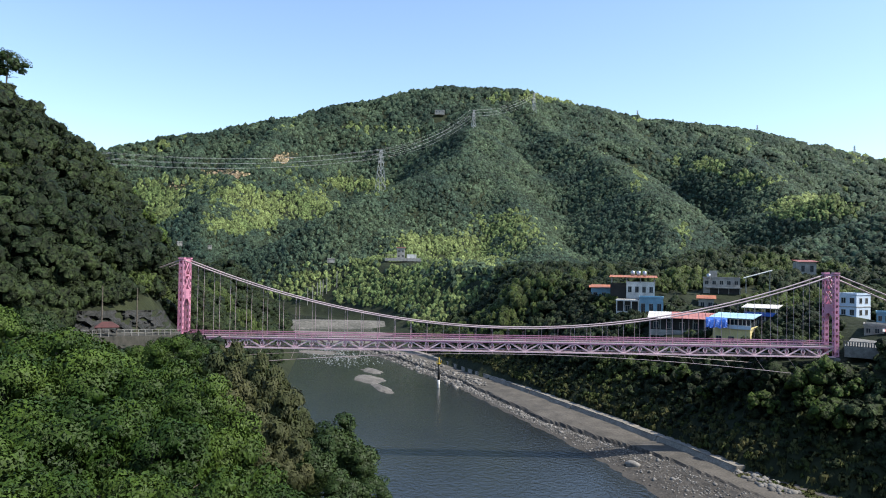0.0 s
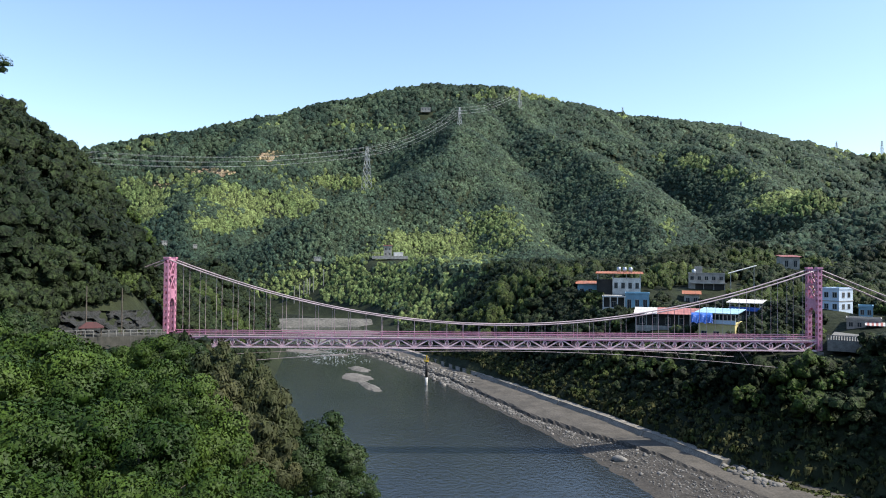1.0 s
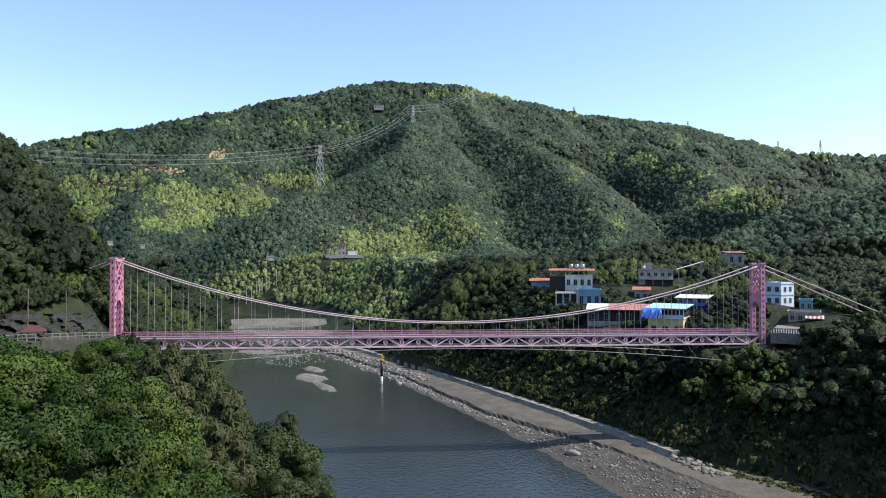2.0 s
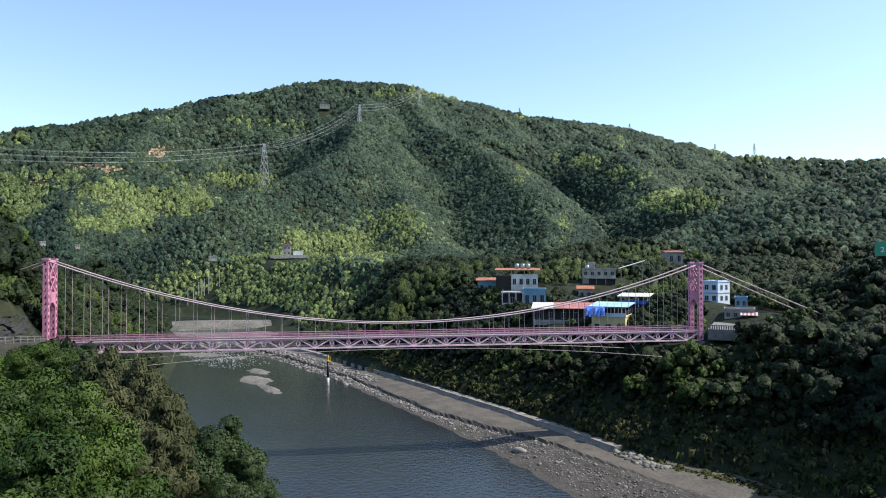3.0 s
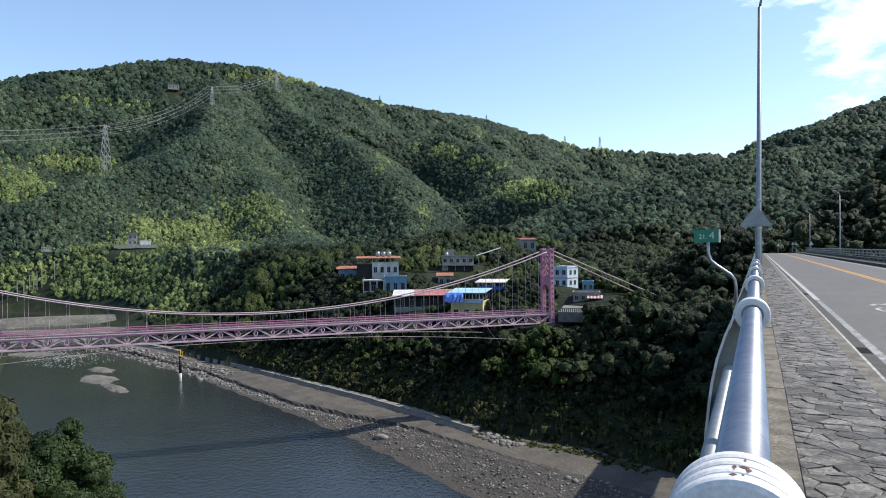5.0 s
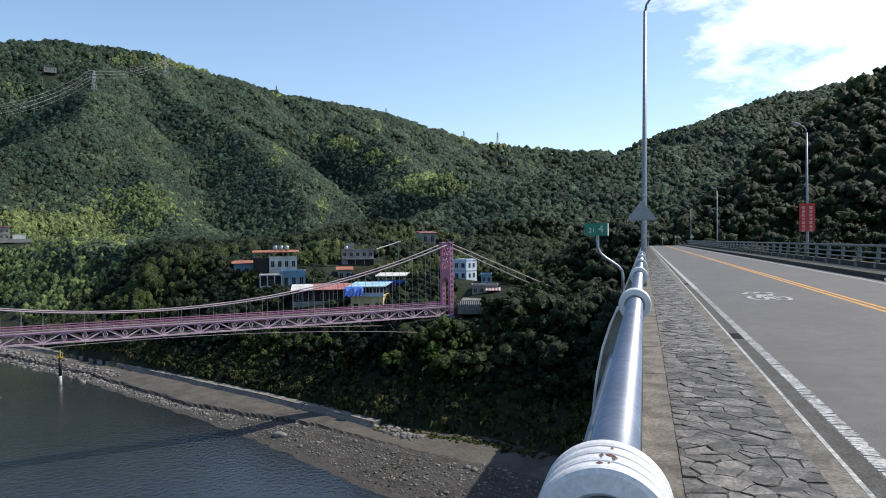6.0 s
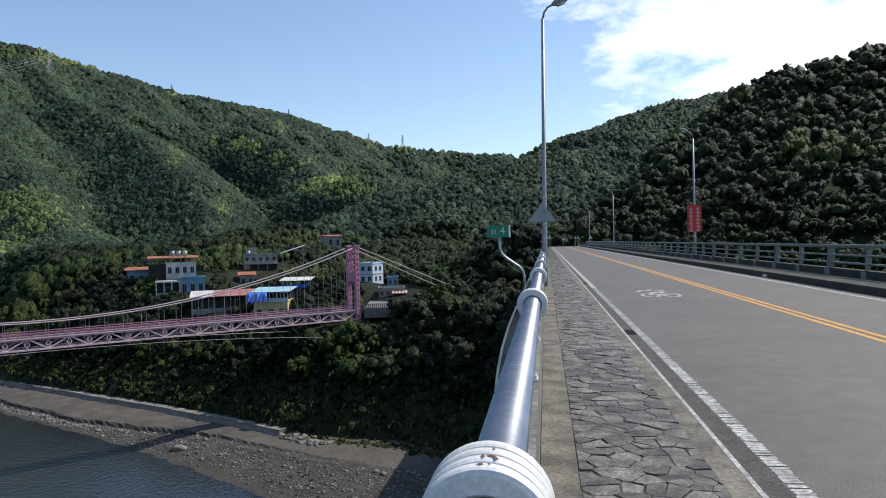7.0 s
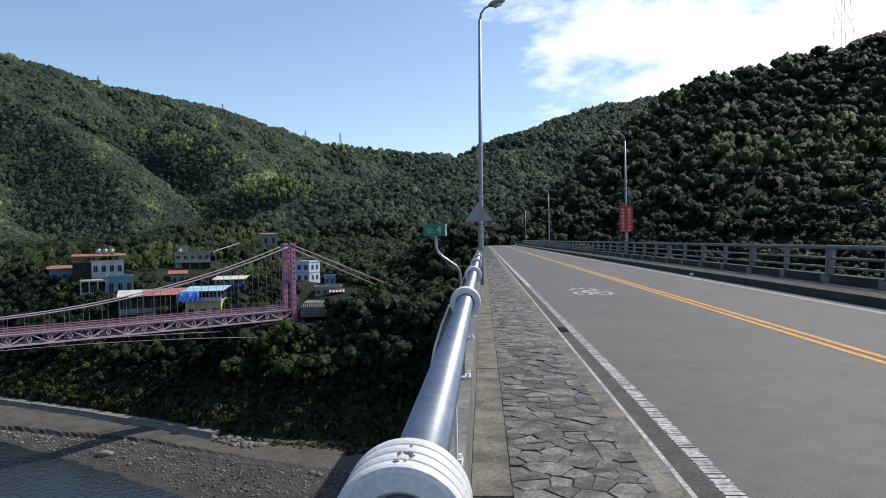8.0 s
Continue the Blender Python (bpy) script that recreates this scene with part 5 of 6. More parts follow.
def tufts(rs, centres, radii, per, size, aspect=1.0, lumps=5, tall=1.0, droop=0.0, upper=-0.35, core=0, heart=0.5, ruffle=0.8, spread=0.62, bough=(0.42, 0.68)):
    """Leaf tufts (small triangles) over the lumpy surface of many crowns: vertices and faces."""
    n = len(centres)
    off = rs.normal(0, 1, (n, lumps, 3))
    off *= (spread * rs.uniform(0.4, 1, (n, lumps, 1))) / np.linalg.norm(off, axis=-1, keepdims=True)
    if lumps == 1:
        off[:] = 0
    lr = rs.uniform(*bough, (n, lumps)) if lumps > 1 else np.ones((n, 1))
    pick = rs.randint(0, lumps, (n, per))
    rows = np.arange(n)[:, None]
    d = rs.normal(0, 1, (n, per, 3))
    d /= np.linalg.norm(d, axis=-1, keepdims=True)
    d[..., 2] = np.where(d[..., 2] < upper, -d[..., 2], d[..., 2])
    rad = lr[rows, pick][..., None] * (1 - 0.35 * rs.uniform(0, 1, (n, per, 1)) ** 2)
    p = off[rows, pick] + d * rad
    p[..., 2] *= tall
    p = centres[:, None, :] + p * radii[:, None, None]
    nrm = d + rs.normal(0, 0.5, d.shape) + np.array([0, 0, 0.2])
    nrm /= np.linalg.norm(nrm, axis=-1, keepdims=True)
    ref = rs.normal(0, 1, d.shape)
    if droop:
        ref = ref * (1 - droop) + np.array([0, 0, 1.0]) * droop * 2
    u = ref - nrm * np.sum(ref * nrm, -1, keepdims=True)
    u /= np.linalg.norm(u, axis=-1, keepdims=True) + 1e-9
    w = np.cross(nrm, u)
    sz = np.asarray(size).reshape(-1, 1, 1) * rs.uniform(0.6, 1.4, (n, per, 1))
    a, b = u * sz * aspect, w * sz / aspect ** 0.5
    q = np.stack([p - a, p + a * 0.7 + b * 0.9, p + a * 0.7 - b * 0.9], 2)
    # shading follows the crown, as leaves turn to the light together
    away = p - centres[:, None, :]
    away /= np.linalg.norm(away, axis=-1, keepdims=True) + 1e-9
    soft = away * 0.8 + d * 0.6 + nrm * ruffle
    soft /= np.linalg.norm(soft, axis=-1, keepdims=True)
    nv = np.repeat(soft[:, :, None, :], 3, 2).reshape(-1, 3)
    f = np.arange(n * per, dtype=np.int32)[:, None] * 3 + np.array([0, 2, 1])
    q = q.reshape(-1, 3)
    # the dense heart of each bough
    cv, cf = ico_form(1) if core else octa_form()
    m = len(cv)
    shape = rs.uniform(0.6, 1.2, (n, lumps, m, 1)) * cv
    c = (off[:, :, None, :] + shape * (lr * heart)[..., None, None])
    c[..., 2] *= tall
    c = (centres[:, None, None, :] + c * radii[:, None, None, None]).reshape(-1, 3)
    cn = np.broadcast_to(cv, (n, lumps, m, 3)).reshape(-1, 3)
    kf = (np.arange(n * lumps, dtype=np.int32) * m)[:, None, None] + cf[None] + len(q)
    return np.concatenate([q, c]), np.concatenate([f, kf.reshape(-1, 3)]), np.concatenate([nv, cn])


def crowns(rs, centres, radii, boughs=1, leaves=0, leaf=0.1, tall=1.0, tilt=None, spread=0.62, size=(0.36, 0.6), shaggy=0.22, fine=1, lean=0.5, hang=0.0):
    """Tree crowns: rounded, uneven boughs gathered round each top, with loose leaf tufts over them."""
    n = len(centres)
    d = rs.normal(0, 1, (n, boughs, 3))
    d /= np.linalg.norm(d, axis=-1, keepdims=True)
    d[..., 2] = np.where(d[..., 2] < -0.25, -d[..., 2], d[..., 2])
    off = d * spread * rs.uniform(0.55, 1, (n, boughs, 1)) if boughs > 1 else d * 0
    lr = rs.uniform(*size, (n, boughs)) if boughs > 1 else np.ones((n, 1))
    cv, cf = ico_form(fine)
    cf = cf[cv[cf].mean(1)[:, 2] > (-0.45 if fine > 1 else -0.7)]
    m = len(cv)
    a = rs.uniform(0, 6.283, (n, boughs, 1))
    ca, sa = np.cos(a), np.sin(a)
    g = np.stack([cv[:, 0] * ca - cv[:, 1] * sa, cv[:, 0] * sa + cv[:, 1] * ca, np.broadcast_to(cv[:, 2], (n, boughs, m))], -1)
    q = off[:, :, None, :] + g * (1 + rs.normal(0, shaggy, (n, boughs, m, 1))) * lr[..., None, None]
    nv = g * 0.9 + off[:, :, None, :] * 0.7 + rs.normal(0, lean, g.shape) + np.array([0, 0, 0.12])
    if tilt is not None:
        nv += tilt[:, None, None, :]
    q[..., 2] *= tall
    q = (centres[:, None, None, :] + q * radii[:, None, None, None]).reshape(-1, 3)
    nv = nv.reshape(-1, 3)
    f = ((np.arange(n * boughs, dtype=np.int32) * m)[:, None, None] + cf[None]).reshape(-1, 3)
    if leaves:
        pick = rs.randint(0, boughs, (n, leaves))
        rows = np.arange(n)[:, None]
        e = rs.normal(0, 1, (n, leaves, 3))
        e /= np.linalg.norm(e, axis=-1, keepdims=True)
        e[..., 2] = np.where(e[..., 2] < -0.3, -e[..., 2], e[..., 2])
        p = off[rows, pick] + e * (lr[rows, pick] * rs.uniform(0.95, 1.2, (n, leaves)))[..., None]
        p[..., 2] *= tall
        p = centres[:, None, :] + p * radii[:, None, None]
        u = rs.normal(0, 1, e.shape) * (1 - hang) + np.array([0, 0, hang * 1.6])
        u -= e * np.sum(u * e, -1, keepdims=True) * 0.7
        u /= np.linalg.norm(u, axis=-1, keepdims=True) + 1e-9
        w = np.cross(e, u)
        sz = (radii * leaf)[:, None, None] * rs.uniform(0.5, 1.4, (n, leaves, 1))
        t = np.stack([p - u * sz * (1 + hang), p + u * sz * 0.6 + w * sz * 0.7 * (1 - 0.5 * hang), p + u * sz * 0.6 - w * sz * 0.7 * (1 - 0.5 * hang)], 2)
        ln = e * 0.9 + off[rows, pick] * 0.7 + rs.normal(0, lean, e.shape) + np.array([0, 0, 0.12])
        if tilt is not None:
            ln += tilt[:, None, :]
        k = np.arange(n * leaves, dtype=np.int32)[:, None] * 3 + len(q)
        q = np.concatenate([q, t.reshape(-1, 3)])
        nv = np.concatenate([nv, np.repeat(ln[:, :, None, :], 3, 2).reshape(-1, 3)])
        f = np.concatenate([f, k + np.array([0, 2, 1])])
    return q, f, nv / (np.linalg.norm(nv, axis=-1, keepdims=True) + 1e-9)


def wood(name, places, radii, seed, material, label, **kw):
    if not len(places):
        return None
    q, f, nv = crowns(np.random.RandomState(seed), places, radii, **kw)
    return tagged(new(name, bulk(name, q, f, material, True, nv)), label, "woods", kind="stuff")


def seen_places(d0, d1, spacing, seed, az0=-33, az1=82, margin=9.0):
    """Places for trees on the slopes that face the road bridge."""
    rs = np.random.RandomState(seed)
    out = []
    az = np.radians(np.arange(az0, az1, 0.15))
    top = np.full(len(az), -9.0)
    d = 18.0
    while d < d1:
        h = land(-np.sin(az) * d, np.cos(az) * d)
        if d >= d0:
            s = spacing(d)
            m = int((az[-1] - az[0]) * d / s)
            a = az[0] + (np.arange(m) + rs.uniform(0, 1, m)) * s / d
            dd = d + rs.uniform(-0.5, 0.5, m) * s
            px, py = -np.sin(a) * dd, np.cos(a) * dd
            pz = np.interp(a, az, h) if s < 5 and d > 300 else land(px, py)
            ok = (pz + margin - 1.5) / dd > np.interp(a, az, top)
            out.append(np.stack([px, py, pz], -1)[ok])
            step = s
        else:
            step = max(3.0, d * 0.02)
        top = np.maximum(top, (h - 1.5) / d)
        d += step
    return np.concatenate(out)


def wooded(p, front=9):
    """Keeps the places where trees stand: off the water, the beach, the houses and the roads."""
    x, y = p[:, 0], p[:, 1]
    d, half, side = along(x, y, RIVER)
    out = d - half
    up = np.hypot(x + 305, y - 235) < 85
    ok = np.where(side > 0, out > np.where(up, np.where(x > -330, 24, 48), np.interp(x, SHELF_X, SHELF_W) + np.interp(x, (-90, -40), (11.0, 8.0))), out > 3)
    ok &= ~((np.abs(x - 4) < 9) & (y < 182))
    for hx, hy, r in HOMES:
        hd = math.hypot(hx, hy)
        ux, uy = hx / hd, hy / hd
        fwd = (x - hx) * ux + (y - hy) * uy
        off = np.abs((x - hx) * uy - (y - hy) * ux)
        ok &= ~((np.abs(fwd) < r) & (off < r)) & ~((fwd < 0) & (fwd > -(front if hd < 400 else 14)) & (off < r - 3))
    bx, by = (x - PL.x) * BX.x + (y - PL.y) * BX.y, (x - PL.x) * BN.x + (y - PL.y) * BN.y
    ok &= ~((bx > -4) & (bx < SPAN + 22) & (by > -5) & (by < 9) & (p[:, 2] + 7 > Z_BOT))
    ok &= ~((bx > -2) & (bx < SPAN + 4) & (by < 0) & ((p[:, 2] + 5.5 - 1.5) / np.hypot(x, y) > -0.112) & (np.hypot(x, y) > 110))
    for a0, a1, d0, d1 in ((10.8, 15.2, 173, 200),):
        az, ds = np.degrees(np.arctan2(-x, y)), np.hypot(x, y)
        ok &= ~((az > a0) & (az < a1) & (ds > d0) & (ds < d1))
    az, ds = np.degrees(np.arctan2(-x, y)), np.hypot(x, y)
    ok &= ~((az > 65.6) & (az < 72.6) & (ds < 205) & ((p[:, 2] + 4.5 - 1.5) / ds > -0.102) & (p[:, 2] < -4))
    return p[ok]


# paler groves and grassy slopes, and sunlit spur sides put into leaf colour: bearing, elevation, their half widths and
# strength
LIT_GROVES = [(66.6, 4.0, 1.6, 1.6, 1.3), (61.0, 2.9, 2.6, 0.8, 1.0), (56.7, 4.4, 2.8, 1.0, 1.0), (51.4, 6.4, 2.6, 0.7, 0.9), (62.0, 5.4, 3.5, 1.2, 0.7),
          (51.0, -2.2, 8.0, 2.2, 1.1), (44.0, 1.2, 5.0, 1.7, 0.8), (39.3, 3.5, 2.6, 1.5, 0.6), (44.0, -3.5, 3.0, 2.0, 0.8),
          (53.0, 11.2, 5.0, 0.8, 0.45), (37.5, 13.4, 5.0, 0.7, 0.7), (24.5, 8.0, 2.6, 0.7, 0.8), (20.9, 6.9, 1.6, 0.7, 0.6), (16.8, 4.5, 2.8, 0.8, 1.6), (25.8, 2.8, 0.9, 1.6, 0.8), (29.3, 6.6, 0.9, 2.0, 0.5), (12.0, 8.0, 4.0, 0.6, 0.4)]


def lit_grove(px, py, pz):
    az = np.degrees(np.arctan2(-px, py))
    el = np.degrees(np.arctan2(pz - 1.5, np.hypot(px, py)))
    total = -0.12 + 0 * az
    for a, e, wa, we, amount in LIT_GROVES:
        total = total + amount * np.exp(-((az - a) / wa) ** 2 - ((el - e) / we) ** 2)
    return total, az, el


def by_house(p):
    """Garden trees are smaller than those of the woods."""
    near_home = np.min([np.hypot(p[:, 0] - x, p[:, 1] - y) - r for x, y, r in HOMES], axis=0)
    return np.clip(0.5 + near_home / 40, 0.5, 1.0)


rs = np.random.RandomState(5)
far = wooded(seen_places(420, 2600, lambda d: max(3.4, d * 0.0044), 21, margin=5))
dist = np.hypot(far[:, 0], far[:, 1])
fr = np.maximum(2.1, dist * 0.0033) * rs.uniform(0.4, 1.5, len(far))
far[:, 2] += fr * 0.3
pale, az, el = lit_grove(far[:, 0], far[:, 1], far[:, 2])
patch = pale + 0.30 * waves(far[:, 0], far[:, 1], 95, 61) + 0.26 * waves(far[:, 0], far[:, 1], 30, 62) + 0.12 * rs.normal(0, 1, len(far))
brown = np.exp(-((az - 57.6) / 2.6) ** 2 - ((el - 8.3 + (az - 57.6) * 0.3) / 0.75) ** 2) + np.exp(-((az - 65.4) / 1.1) ** 2 - ((el - 5.8) / 0.6) ** 2) + np.exp(-((az - 62) / 2.2) ** 2 - ((el - 6.9) / 0.4) ** 2)
brown = brown + 0.3 * waves(far[:, 0], far[:, 1], 25, 68) > 0.72
bam = (patch > 0.36) & ~brown
plain = ~bam & ~brown
tilt = slope_of(far) * 1.0
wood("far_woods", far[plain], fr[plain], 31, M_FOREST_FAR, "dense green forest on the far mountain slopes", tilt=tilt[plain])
wood("bamboo_groves", far[bam], fr[bam] * 0.85, 32, M_BAMBOO, "pale green bamboo groves and painted sunlit slopes among the forest", tall=1.35, tilt=tilt[bam])
wood("dry_scrub", far[brown], fr[brown] * 0.6, 33, M_DRY, "patch of bare brown scrub on the mountainside", tilt=tilt[brown])

mid = wooded(seen_places(232, 420, lambda d: 4.7, 22), 20)
mr = 3.1 * rs.uniform(0.5, 1.5, len(mid)) * by_house(mid)
mid[:, 2] += mr * 0.45 + 1.0
patch = waves(mid[:, 0], mid[:, 1], 60, 63) + 0.5 * waves(mid[:, 0], mid[:, 1], 22, 64)
bam = patch > 0.5
opts = dict(boughs=9, leaves=60, leaf=0.12, size=(0.24, 0.46), spread=0.78, shaggy=0.24, lean=0.45)
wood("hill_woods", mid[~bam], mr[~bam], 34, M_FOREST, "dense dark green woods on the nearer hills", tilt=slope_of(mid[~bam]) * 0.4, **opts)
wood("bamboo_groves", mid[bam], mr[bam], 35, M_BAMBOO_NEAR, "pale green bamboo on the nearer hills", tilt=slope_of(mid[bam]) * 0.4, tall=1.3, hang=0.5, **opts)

near = wooded(np.concatenate([seen_places(100, 232, lambda d: 4.3, 23), seen_places(130, 235, lambda d: 3.6, 25, 63, 83)]), 20)
nr = 3.2 * rs.uniform(0.5, 1.5, len(near)) * by_house(near)
near[:, 2] += nr * 0.45 + 1.3
az = np.degrees(np.arctan2(-near[:, 0], near[:, 1]))
# bearings 64 to 70: the hill's sunlit edge put in as paler leaves
patch = waves(near[:, 0], near[:, 1], 40, 65) + 0.5 * waves(near[:, 0], near[:, 1], 15, 66) + np.where((az > 64) & (az < 70), 0.45, 0)
lite = patch > 0.45
opts = dict(boughs=14, leaves=170, leaf=0.08, size=(0.18, 0.36), spread=0.84, shaggy=0.26, lean=0.5)
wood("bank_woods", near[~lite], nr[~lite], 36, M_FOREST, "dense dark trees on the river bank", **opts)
wood("bank_woods", near[lite], nr[lite], 37, M_BRIGHT_BANK, "lighter green trees on the river bank and painted sunlit hill edge", **opts)


# rank grass on the foot of the bank, behind the sea wall and past its end
grass = []
for i in range(2600):
    s, u = rs.uniform(110, 345), 3.0 + 13.0 * rs.uniform(0, 1) ** 1.3
    grass.append((*edge_point(s, u + float(np.interp(s, SHELF_S, SHELF_U))), 0.0))
for i in range(420):
    s = rs.uniform(140, 180)
    grass.append((*edge_point(s, rs.uniform(-3.5, 3.0) * rs.uniform(0, 1) + float(np.interp(s, SHELF_S, SHELF_U))), 0.0))
grass = np.array(grass)
grass[:, 2] = land(grass[:, 0], grass[:, 1]) + 0.1
wood("bank_grass", grass, 0.75 * rs.uniform(0.5, 1.5, len(grass)), 45, M_GRASS, "rank green and straw-coloured grass on the bank", boughs=2, leaves=26, leaf=0.5, hang=0.75, tall=0.7, shaggy=0.3)


# single small plants on the bare mud by the water
sprouts = []
for i in range(34):
    s, u = rs.uniform(132, 162), rs.uniform(1.5, 8.0)
    sprouts.append((*edge_point(s, u), beach_z(s, u) + 0.05))
wood("mud_plants", np.array(sprouts), rs.uniform(0.15, 0.32, len(sprouts)), 46, M_DARKLEAF, "small dark plants scattered on the river mud", boughs=2, leaves=20, leaf=0.4, hang=0.3)


# scrub that covers the steep banks down to the sea wall and round the near bridge head
scrub, back = [], []
for i in range(150):
    for j in range(24):
        s, u = 40 + (i + rs.uniform(0, 1)) * 2.3, 3.2 + (j + rs.uniform(0, 1)) * 1.9
        x, y = edge_point(s, u + float(np.interp(s, SHELF_S, SHELF_U)))
        scrub.append((x, y, 0))
        back.append(min(1.0, max(0.5, u / 14)))
for i in range(60):
    for j in range(36):
        scrub.append((*spot(63 + (i + rs.uniform(0, 1)) * 0.28, 105 + (j + rs.uniform(0, 1)) * 2.2, 0).xy, 0))
for i in range(52):
    for j in range(58):
        scrub.append((*spot(49 + (i + rs.uniform(0, 1)) * 0.3, 105 + (j + rs.uniform(0, 1)) * 3.2, 0).xy, 1))
scrub = np.array(scrub)
left_bank = scrub[:, 2] > 0
back = np.array(back + [1.0] * (len(scrub) - len(back)))
scrub[:, 2] = land(scrub[:, 0], scrub[:, 1])
az, ds = np.degrees(np.arctan2(-scrub[:, 0], scrub[:, 1])), np.hypot(scrub[:, 0], scrub[:, 1])
d, half, side = along(scrub[:, 0], scrub[:, 1], RIVER)
bx, by = (scrub[:, 0] - PL.x) * BX.x + (scrub[:, 1] - PL.y) * BX.y, (scrub[:, 0] - PL.x) * BN.x + (scrub[:, 1] - PL.y) * BN.y
ok = ~(left_bank & ((side > 0) | (d - half > 16))) & (d - half > np.where(left_bank, 0.5, 3)) & ~((bx > -3) & (bx < SPAN + 4) & (by > -4) & (by < 8) & (scrub[:, 2] + 2.5 > Z_BOT)) & (np.abs(scrub[:, 0] - 4) > 9)
ok &= ~((bx > -2) & (bx < SPAN + 4) & (by < 0) & ((scrub[:, 2] + 0.8) / ds > -0.104))
ok &= ~((az > 66.2) & (az < 72.2) & (scrub[:, 2] > -15.2) & (scrub[:, 2] < -7)) & ~((az > 10.8) & (az < 15.2) & (ds > 171))
ok &= np.array([all(abs(x - hx) + abs(y - hy) > r for hx, hy, r in HOMES[:16]) for x, y, _ in scrub])
scrub, back = scrub[ok], back[ok]
sr = 1.7 * rs.uniform(0.6, 1.5, len(scrub)) * back
scrub[:, 2] += sr * 0.35 + 0.5 * back
pale = waves(scrub[:, 0], scrub[:, 1], 18, 67) - (back < 0.6) * 0.35 > 0.3 - (back < 0.6) * 0.2
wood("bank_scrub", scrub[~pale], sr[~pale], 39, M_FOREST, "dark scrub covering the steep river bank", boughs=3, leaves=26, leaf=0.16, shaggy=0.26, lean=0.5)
wood("bank_scrub", scrub[pale], sr[pale], 40, M_BAMBOO_NEAR, "paler scrub and tall grass on the bank", boughs=3, leaves=30, leaf=0.17, hang=0.5, shaggy=0.26, lean=0.5)


def tree(name, label, seed, height, crown_r, leaf, count, material, aspect=1.4, droop=0.35, tall=0.9, lumps=9):
    """A tree: a tapered leaning trunk with limbs, and a crown of many leaf tufts."""
    rs = np.random.RandomState(seed)
    t = thing(name, label, "tree")
    tr = Shape()
    lean = rs.uniform(-0.06, 0.06, 2)
    base = [Vector((lean[0] * z, lean[1] * z, z)) for z in np.linspace(-2, height * 0.95, 7)]
    tr.tube(base, [height * 0.022 * (1.15 - 0.13 * k) for k in range(7)], 7)
    for k in range(7):
        a = rs.uniform(0, 6.28)
        z = height * rs.uniform(0.4, 0.8)
        s = Vector((lean[0] * z, lean[1] * z, z))
        e = s + Vector((math.cos(a) * crown_r * 0.75, math.sin(a) * crown_r * 0.75, crown_r * rs.uniform(0.15, 0.6)))
        tr.tube([s, s.lerp(e, 0.5) + Vector((0, 0, 0.3)), e], [height * 0.009, height * 0.006, height * 0.002], 5)
    part("trunk", tr, M_BARK, t)
    c = np.array([[lean[0] * height, lean[1] * height, height - crown_r * 0.55]])
    q, f, nv = tufts(rs, c, np.array([crown_r]), count, leaf, aspect=aspect, droop=droop, tall=tall, lumps=lumps, upper=-0.15, heart=0.5, core=1, ruffle=0.7, spread=0.85, bough=(0.2, 0.38))
    part("crown", bulk("crown", q, f, material, True, nv), material, t)
    return t


KINDS = [
    tree("bamboo_tree", "leafy bright green tree with drooping leaves on the bank", 71, 11, 3.6, 0.085, 15000, M_BRIGHT, 1.4, 0.45, 0.9, 40),
    tree("broadleaf_tree", "broad mid-green tree on the steep bank", 72, 10, 3.8, 0.09, 14000, M_BRIGHT, 1.3, 0.2, 0.85, 40),
    tree("dark_tree", "round dark green tree leaning over the river", 73, 9, 3.6, 0.10, 12000, M_DARKLEAF, 1.2, 0.1, 0.9, 34),
    tree("bamboo_clump", "olive feathery bamboo clump above the water", 74, 11, 3.0, 0.13, 10000, M_OLIVE, 2.1, 0.6, 1.3, 26),
]
# foreground trees: bearing, distance, elevation of the crown's top, size
PLANTED = []
for place in ((67.8, 50, -7.6, 1.0), (64.4, 47, -8.6, 0.95), (69.8, 42, -9.8, 1.0), (76.4, 50, -6.4, 1.15), (66.4, 38, -11.4, 0.95), (62.8, 42, -11.8, 0.85), (77.5, 36, -11.5, 1.0), (69.6, 31, -14.8, 0.85), (64.6, 30, -16.0, 0.8), (60.4, 32, -16.2, 0.75), (56.8, 33, -17.6, 0.7), (53.6, 35, -18.3, 0.7)):
    PLANTED.append((*place, 0))
for place in ((65.8, 84, -5.9, 0.95), (71.2, 52, -6.9, 1.1), (73.8, 58, -5.4, 1.1), (73.6, 38, -10.5, 1.0), (74.5, 28, -16.0, 0.8), (79, 30, -14.0, 0.9), (68.2, 100, -6.5, 0.9), (72.0, 84, -5.6, 1.0), (78.0, 84, -3.4, 1.2)):
    PLANTED.append((*place, 1))
for place in ((53.4, 60, -12.5, 1.0), (51.4, 58, -14.2, 0.8), (55.0, 54, -14.0, 0.8), (50.3, 56, -16.4, 0.55), (52.4, 50, -16.4, 0.7), (63.5, 92, -6.6, 0.9), (70.0, 90, -6.9, 0.9), (75.0, 92, -3.8, 1.1), (59.6, 110, -7.6, 0.8)):
    PLANTED.append((*place, 2))
for place in ((60.8, 76, -7.6, 1.1), (58.8, 72, -8.4, 1.0), (61.0, 60, -9.6, 0.95), (58.2, 60, -10.6, 0.95), (56.6, 64, -11.6, 0.8), (59.0, 50, -13.0, 0.8), (57.2, 50, -14.2, 0.7), (61.8, 104, -7.2, 0.8)):
    PLANTED.append((*place, 3))
HEIGHT = (11, 10, 9, 11)
trs = random.Random(9)
